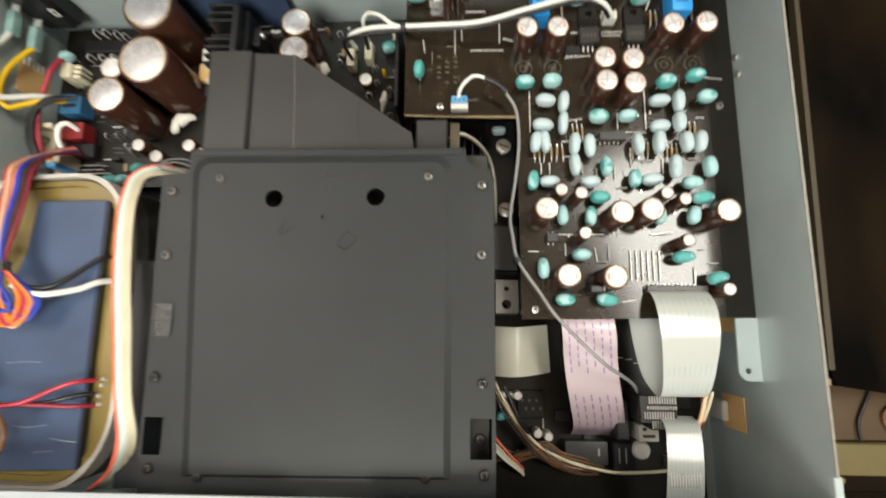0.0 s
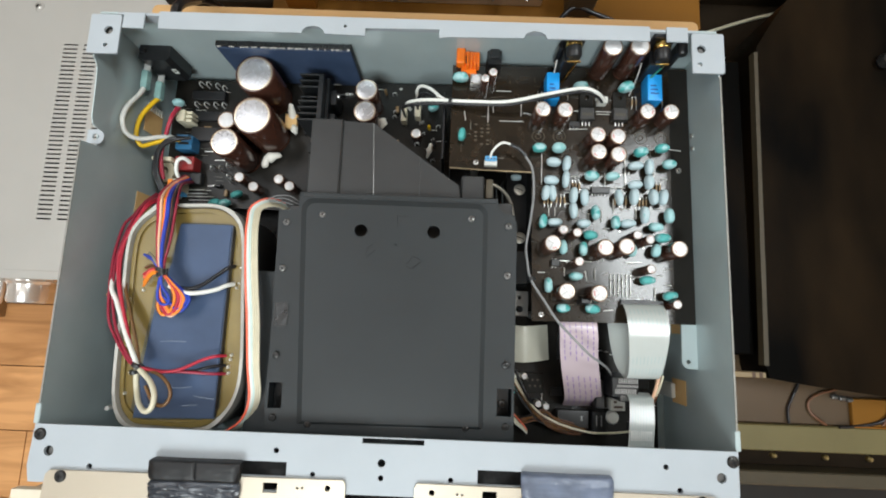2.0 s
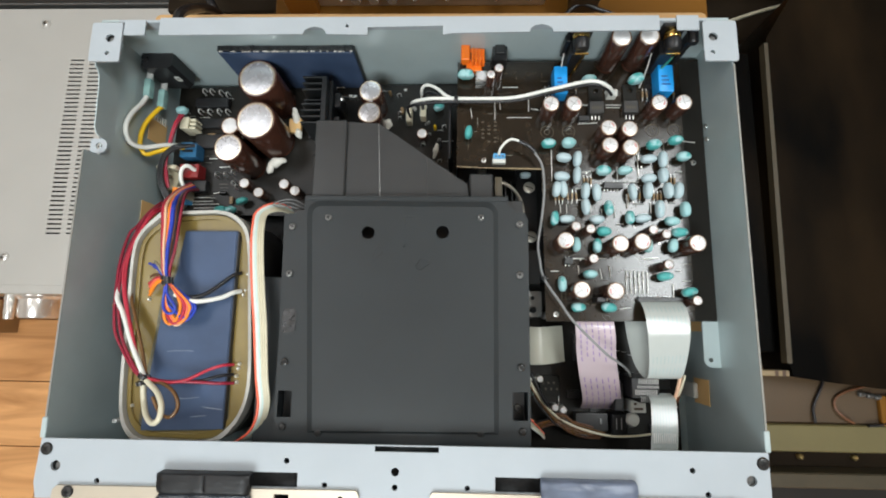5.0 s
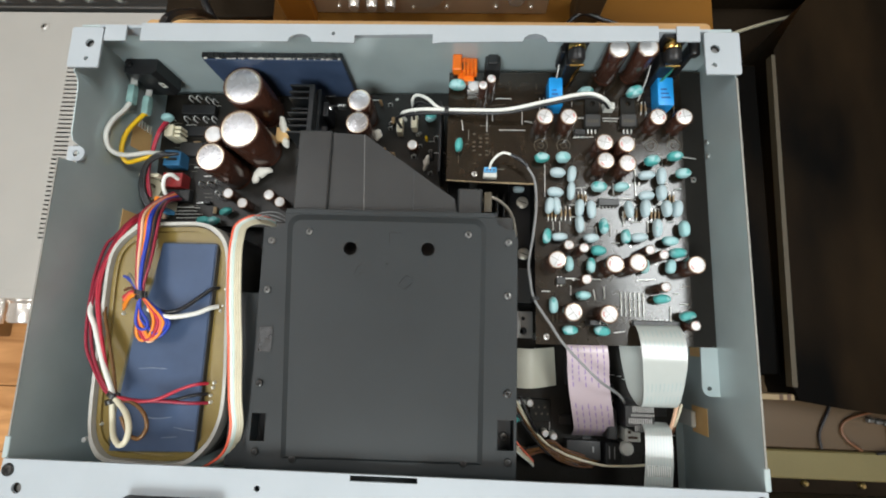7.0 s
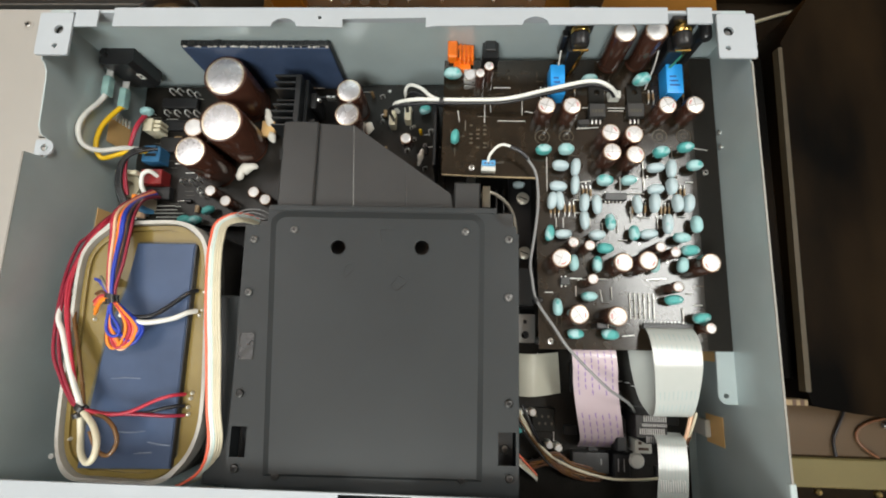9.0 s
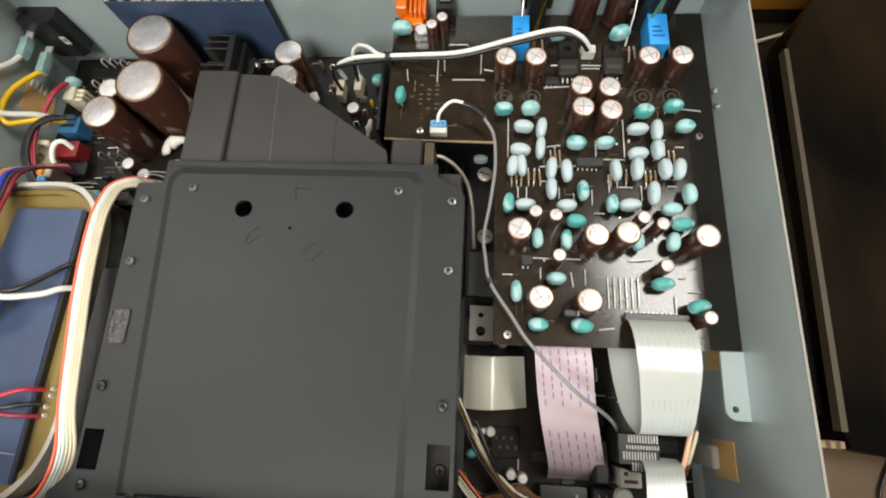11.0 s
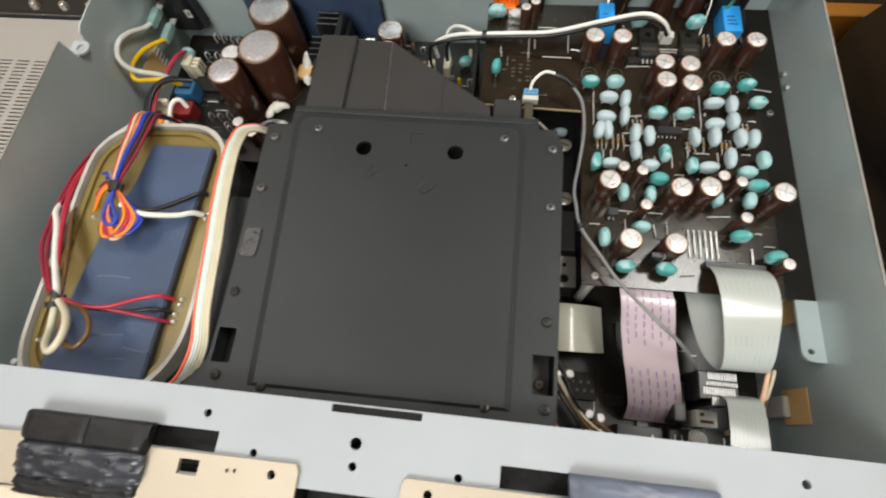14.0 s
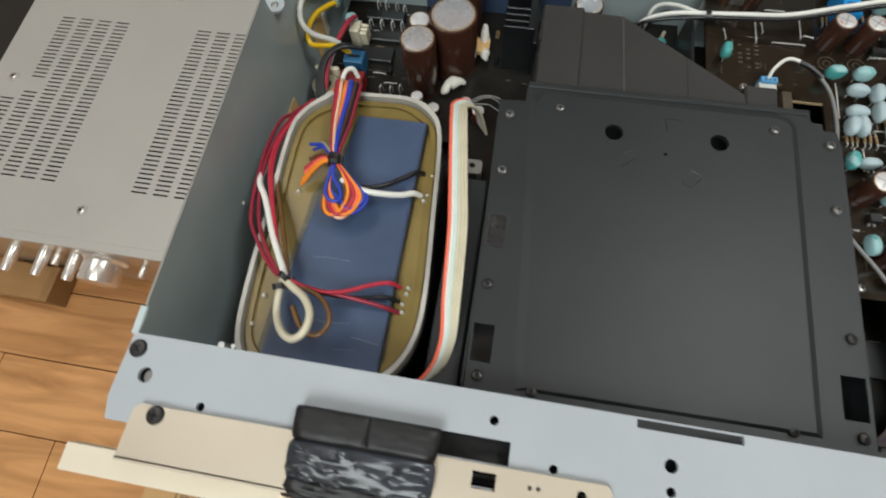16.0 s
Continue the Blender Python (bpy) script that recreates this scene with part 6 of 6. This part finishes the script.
# raised strip of the same wood, added for the board's lit right edge
part("end_cap", box(-713, -700, 64, 117.5, FLOOR, FLOOR + 39, 1.2), BOARD, block, "raised end strip standing in for the lit edge")

mixer = thing("black_device", (-575, 640, FLOOR), "black audio device with small metal controls behind the amplifier", "device")
part("body", box(-800, -345, 549, 760, FLOOR + 10, -246, 3), CAN, mixer)
part("edge_trim", box(-800, -345, 546, 549, -262, -248, 0.6), DULL, mixer)
for x in (-690, -640, -595, -552, -509, -463, -383):
    part("control", turn([(7, -246), (7, -241), (5, -236), (3, -235)], (x, 560, 0), 16), SCREW, mixer, "small metal control")
for x in (-780, -365):
    for y in (570, 740):
        part("foot", disc(x, y, 12, FLOOR, FLOOR + 10, 12), BLACK, mixer)
rug = solid("dark_rug", box(-1700, -800, 230, 1400, FLOOR, FLOOR + 9, 3), CAN, "dark grey rug on the wooden floor", "rug", at=(-1200, 800, FLOOR))

# ---- dark cabinet and rack beside the box ----
cab = thing("dark_cabinet", (800, 400, FLOOR), "black lacquered cabinet with a dull bronze edge strip", "cabinet")
bm = plate([(398, 50), (402, 36), (443, 30), (527, 21), (1400, -70), (1400, 640), (640, 640), (520, 560), (449, 500), (429, 470), (408.4, 436)], FLOOR, -165)
part("body", bm, DARKWOOD, cab)
part("edge_strip", plate([(394.6, 50), (400, 50), (407.6, 428), (403.2, 428)], -172, -162), BRONZE, cab, "dull bronze edge strip")
part("side_shelf", box(285, 395, 60, 425, FLOOR, -178, 2), DARKWOOD, cab)
part("end_stop", box(360, 400, 36, 42, -182, -168, 0.6), PCB_EDGE, cab, "dull tan end strip")
# holes painted on as dark plates
for x in (384, 392):
    part("end_hole", box(x, x + 4, 35.6, 42.2, -168, -167.8), INK, cab)
part("knob", turn([(6, -165), (9, -160), (7, -152)], (560, 420, 0), 16), BLACK_SCREW, cab)
rack = thing("wooden_rack", (700, -40, FLOOR), "brown wooden rack with an olive front rail", "rack")
part("shelf", box(280, 1300, -22, 60, FLOOR, -215, 2), RACKWOOD, rack)
part("rail", box(280, 1300, -52, -22, FLOOR, -210, 1.5), OLIVEBAR, rack, "olive board rail")
part("recess", box(280, 1300, -78, -52, FLOOR, -250, 1), UMBER, rack, "dark recess with brass studs")
part("ledge", box(280, 1300, -95, -78, FLOOR, -222, 1.5), BRONZE, rack, "grey-brown lower ledge")
part("base", box(280, 1300, -240, -95, FLOOR, -330, 2), CAN, rack)
for x in (395, 455, 520, 575):
    part("stud", turn([(3.5, -250), (3.5, -246), (2, -244)], (x, -66, 0), 12), BRASS, rack)
LR = "leads on the rack"
for pts, r in (([(470, 50, -210), (466, 26, -212), (458, 10, -212), (452, -4, -212), (452, -20, -211)], 2.4), ([(535, 40, -209), (516, 24, -211), (492, 16, -212), (479, 8, -212), (477, -2, -212), (484, -12, -211), (496, -20, -211)], 2.2), ([(600, 8, -205), (575, -2, -205), (556, -14, -207), (530, -20, -209), (510, -22, -209)], 2.4), ([(606, 14, -203), (580, 8, -203), (566, -6, -204), (560, -18, -207)], 2.2), ([(600, -4, -206), (570, -12, -207), (545, -19, -209)], 1.8)):
    wire("power_lead", pts, r * 0.7, BLACK_WIRE if r != 2.2 else BROWN_WIRE, "thin dark lead lying on the rack", LR)
bx = thing("wooden_box", (570, -4, -215), "small pale wooden box under loose leads on the rack", "box")
part("base", box(527, 640, -20, 12, -215, -209, 0.8), HONEY, bx)
part("edge", box(527, 640, -21.5, -20, -215, -207, 0.4), AMBER, bx)
cn = thing("plug_cluster", (512, 16, -215), "grey metal plugs lying on the rack", "plug")
for k in range(3):
    part("plug", turn([(2.2, 505 + 9 * k), (3.0, 506 + 9 * k), (3.0, 511 + 9 * k), (1.6, 513 + 9 * k)], (0, 13 - 1.5 * k, -211.5), 12, "X"), DULL, cn)

# ---- things behind the player ----
shelf = thing("back_shelf", (150, 560, FLOOR), "honey and amber pine shelf behind the player", "shelf")
part("top_board", box(-200, 345, 462, 760, -190, -172, 1.5), HONEY, shelf)
part("front_beam", box(165, 345, 470, 482, -230, -190, 1.5), HONEY, shelf, "honey pine rail")
# low board and fill under the beam are added to keep this ground dark
part("low_board", box(340, 900, 445, 800, FLOOR, -345, 1.5), UMBER, shelf, "dark low board added to cover the lit floor")
part("far_beam", box(345, 900, 620, 645, -316, -265, 1.5), AMBER, shelf, "amber pine beam")
part("beam_foot", box(345, 900, 623, 645, -345, -316, 0.5), UMBER, shelf)
part("post", box(172, 205, 474, 500, FLOOR, -90, 1.5), RACKWOOD, shelf, "dark brown post")
part("post", box(224, 250, 520, 545, FLOOR, -90, 1.5), RACKWOOD, shelf, "dark brown post")
part("post", box(-180, -142, 474, 500, FLOOR, -100, 1.5), AMBER, shelf)
part("front_edge", box(-200, 165, 458, 461.6, -205, -174, 1.0), RACKWOOD, shelf, "dark brown front edge")
part("back_panel", box(-360, 335, 750, 762, FLOOR, 100, 1.5), UMBER, shelf)
part("leg", box(300, 330, 480, 510, FLOOR, -230, 1.5), AMBER, shelf)
part("base", box(-360, 335, 500, 745, FLOOR, -200, 1.5), UMBER, shelf)
rcv = thing("receiver", (-10, 600, -172), "vintage receiver with brushed face and round knobs on the shelf", "receiver")
part("body", box(-158, 140, 495, 740, -172, -60, 2), UMBER, rcv)
part("face", box(-160, 142, 486, 496, -172, -62, 1.5), FACE, rcv)
for x in (-89, -67.5, -45.5):
    part("knob", turn([(5.5, 468), (6.5, 470), (6.5, 486)], (x, 0, -139), 20, "Y"), KNOB, rcv)
part("knob", turn([(8, 468), (9.5, 470), (9.5, 486)], (101, 0, -126), 20, "Y"), KNOB, rcv)
part("tuning_knob", turn([(20, 470), (22, 472), (22, 486)], (-3, 0, -122), 28, "Y"), FACE, rcv, "large brushed tuning knob")
part("dial", box(44, 68, 484.5, 487, -126, -116, 0.3), INK_WHITE, rcv, "pale dial window")
for x in (-112, -20, 20, 80, 122):
    part("bolt", turn([(2, 483), (2.6, 484), (2.6, 486)], (x, 0, -158), 12, "Y"), KNOB, rcv)
wire("white_cable", [(380, 535, -342), (430, 562, -342), (470, 578, -342), (512, 593, -342), (545, 603, -342), (568, 608, -342), (582, 606, -342)], 2.8, CREAM, "cream cable lying on the low board behind the player", "cables behind")
wire("black_cable", [(-300, 560, -200), (-282, 500, -150), (-262, 462, -140), (-252, 440, -165), (-250, 425, -240)], 4.5, BLACK_WIRE, "black cable looping down behind the player", "cables behind")
wire("black_cable", [(160, 440, -172), (165, 462, -160), (183, 476, -156), (205, 470, -158), (232, 462, -162), (250, 450, -172)], 3, BLACK_WIRE, "black cable looped on the shelf edge", "cables behind")
plug = thing("mains_plug", (-196, 305, 20), "black mains plug in the rear of the player", "plug")
part("body", box(-208, -183, 291, 318, 18, 42, 3, seg=2), BLACK, plug)
part("cord", tube([(-195, 318, 30), (-195, 335, 28), (-200, 360, 0), (-215, 400, -60), (-240, 450, -180), (-250, 480, -300), (-250, 500, FLOOR + 6)], 4), BLACK_WIRE, plug)

# ---- floor planks, as pieces of the floor ----
flo = bpy.data.objects["floor"]
lengths = {}
rng = random.Random(11)
rest_v, rest_f = [], []
for row in range(-29, 24):
    y0 = -14 + row * 102
    x = {-2: -634 - 909 * 3, -1: -764 - 909 * 3}.get(row, -3000 + rng.uniform(0, 900) - 900)
    while x < 2700:
        ln = 909 if row in (-2, -1) else rng.choice((606, 909))
        if -9 <= row < 12 and -1500 < x < 600:
            if ln not in lengths:
                lengths[ln] = mesh_of("plank", box(0, ln - 1.2, 0, 100.6, -8, 0, 0.7), PLANK)
            ob = new("plank", lengths[ln])
            ob.parent = flo
            ob.location = (x * MM, y0 * MM, FLOOR * MM)
        else:
            n, a, b, y1 = len(rest_v), max(x, -2599), min(x + ln - 1.2, 2599), min(y0 + 100.6, 2399)
            x += ln
            if a >= b:
                continue
            rest_v += [(px * MM, py * MM, pz * MM) for pz in (FLOOR - 8, FLOOR) for px, py in ((a, y0), (b, y0), (b, y1), (a, y1))]
            rest_f += [(n + 4, n + 5, n + 6, n + 7)] + [(n + q, n + (q + 1) % 4, n + 4 + (q + 1) % 4, n + 4 + q) for q in range(4)]
            continue
        x += ln
me = bpy.data.meshes.new("planks")
me.from_pydata(rest_v, [], rest_f)
me.materials.append(PLANK)
rest = new("planks", me)
rest.parent = flo
tagged(rest, kind="stuff")
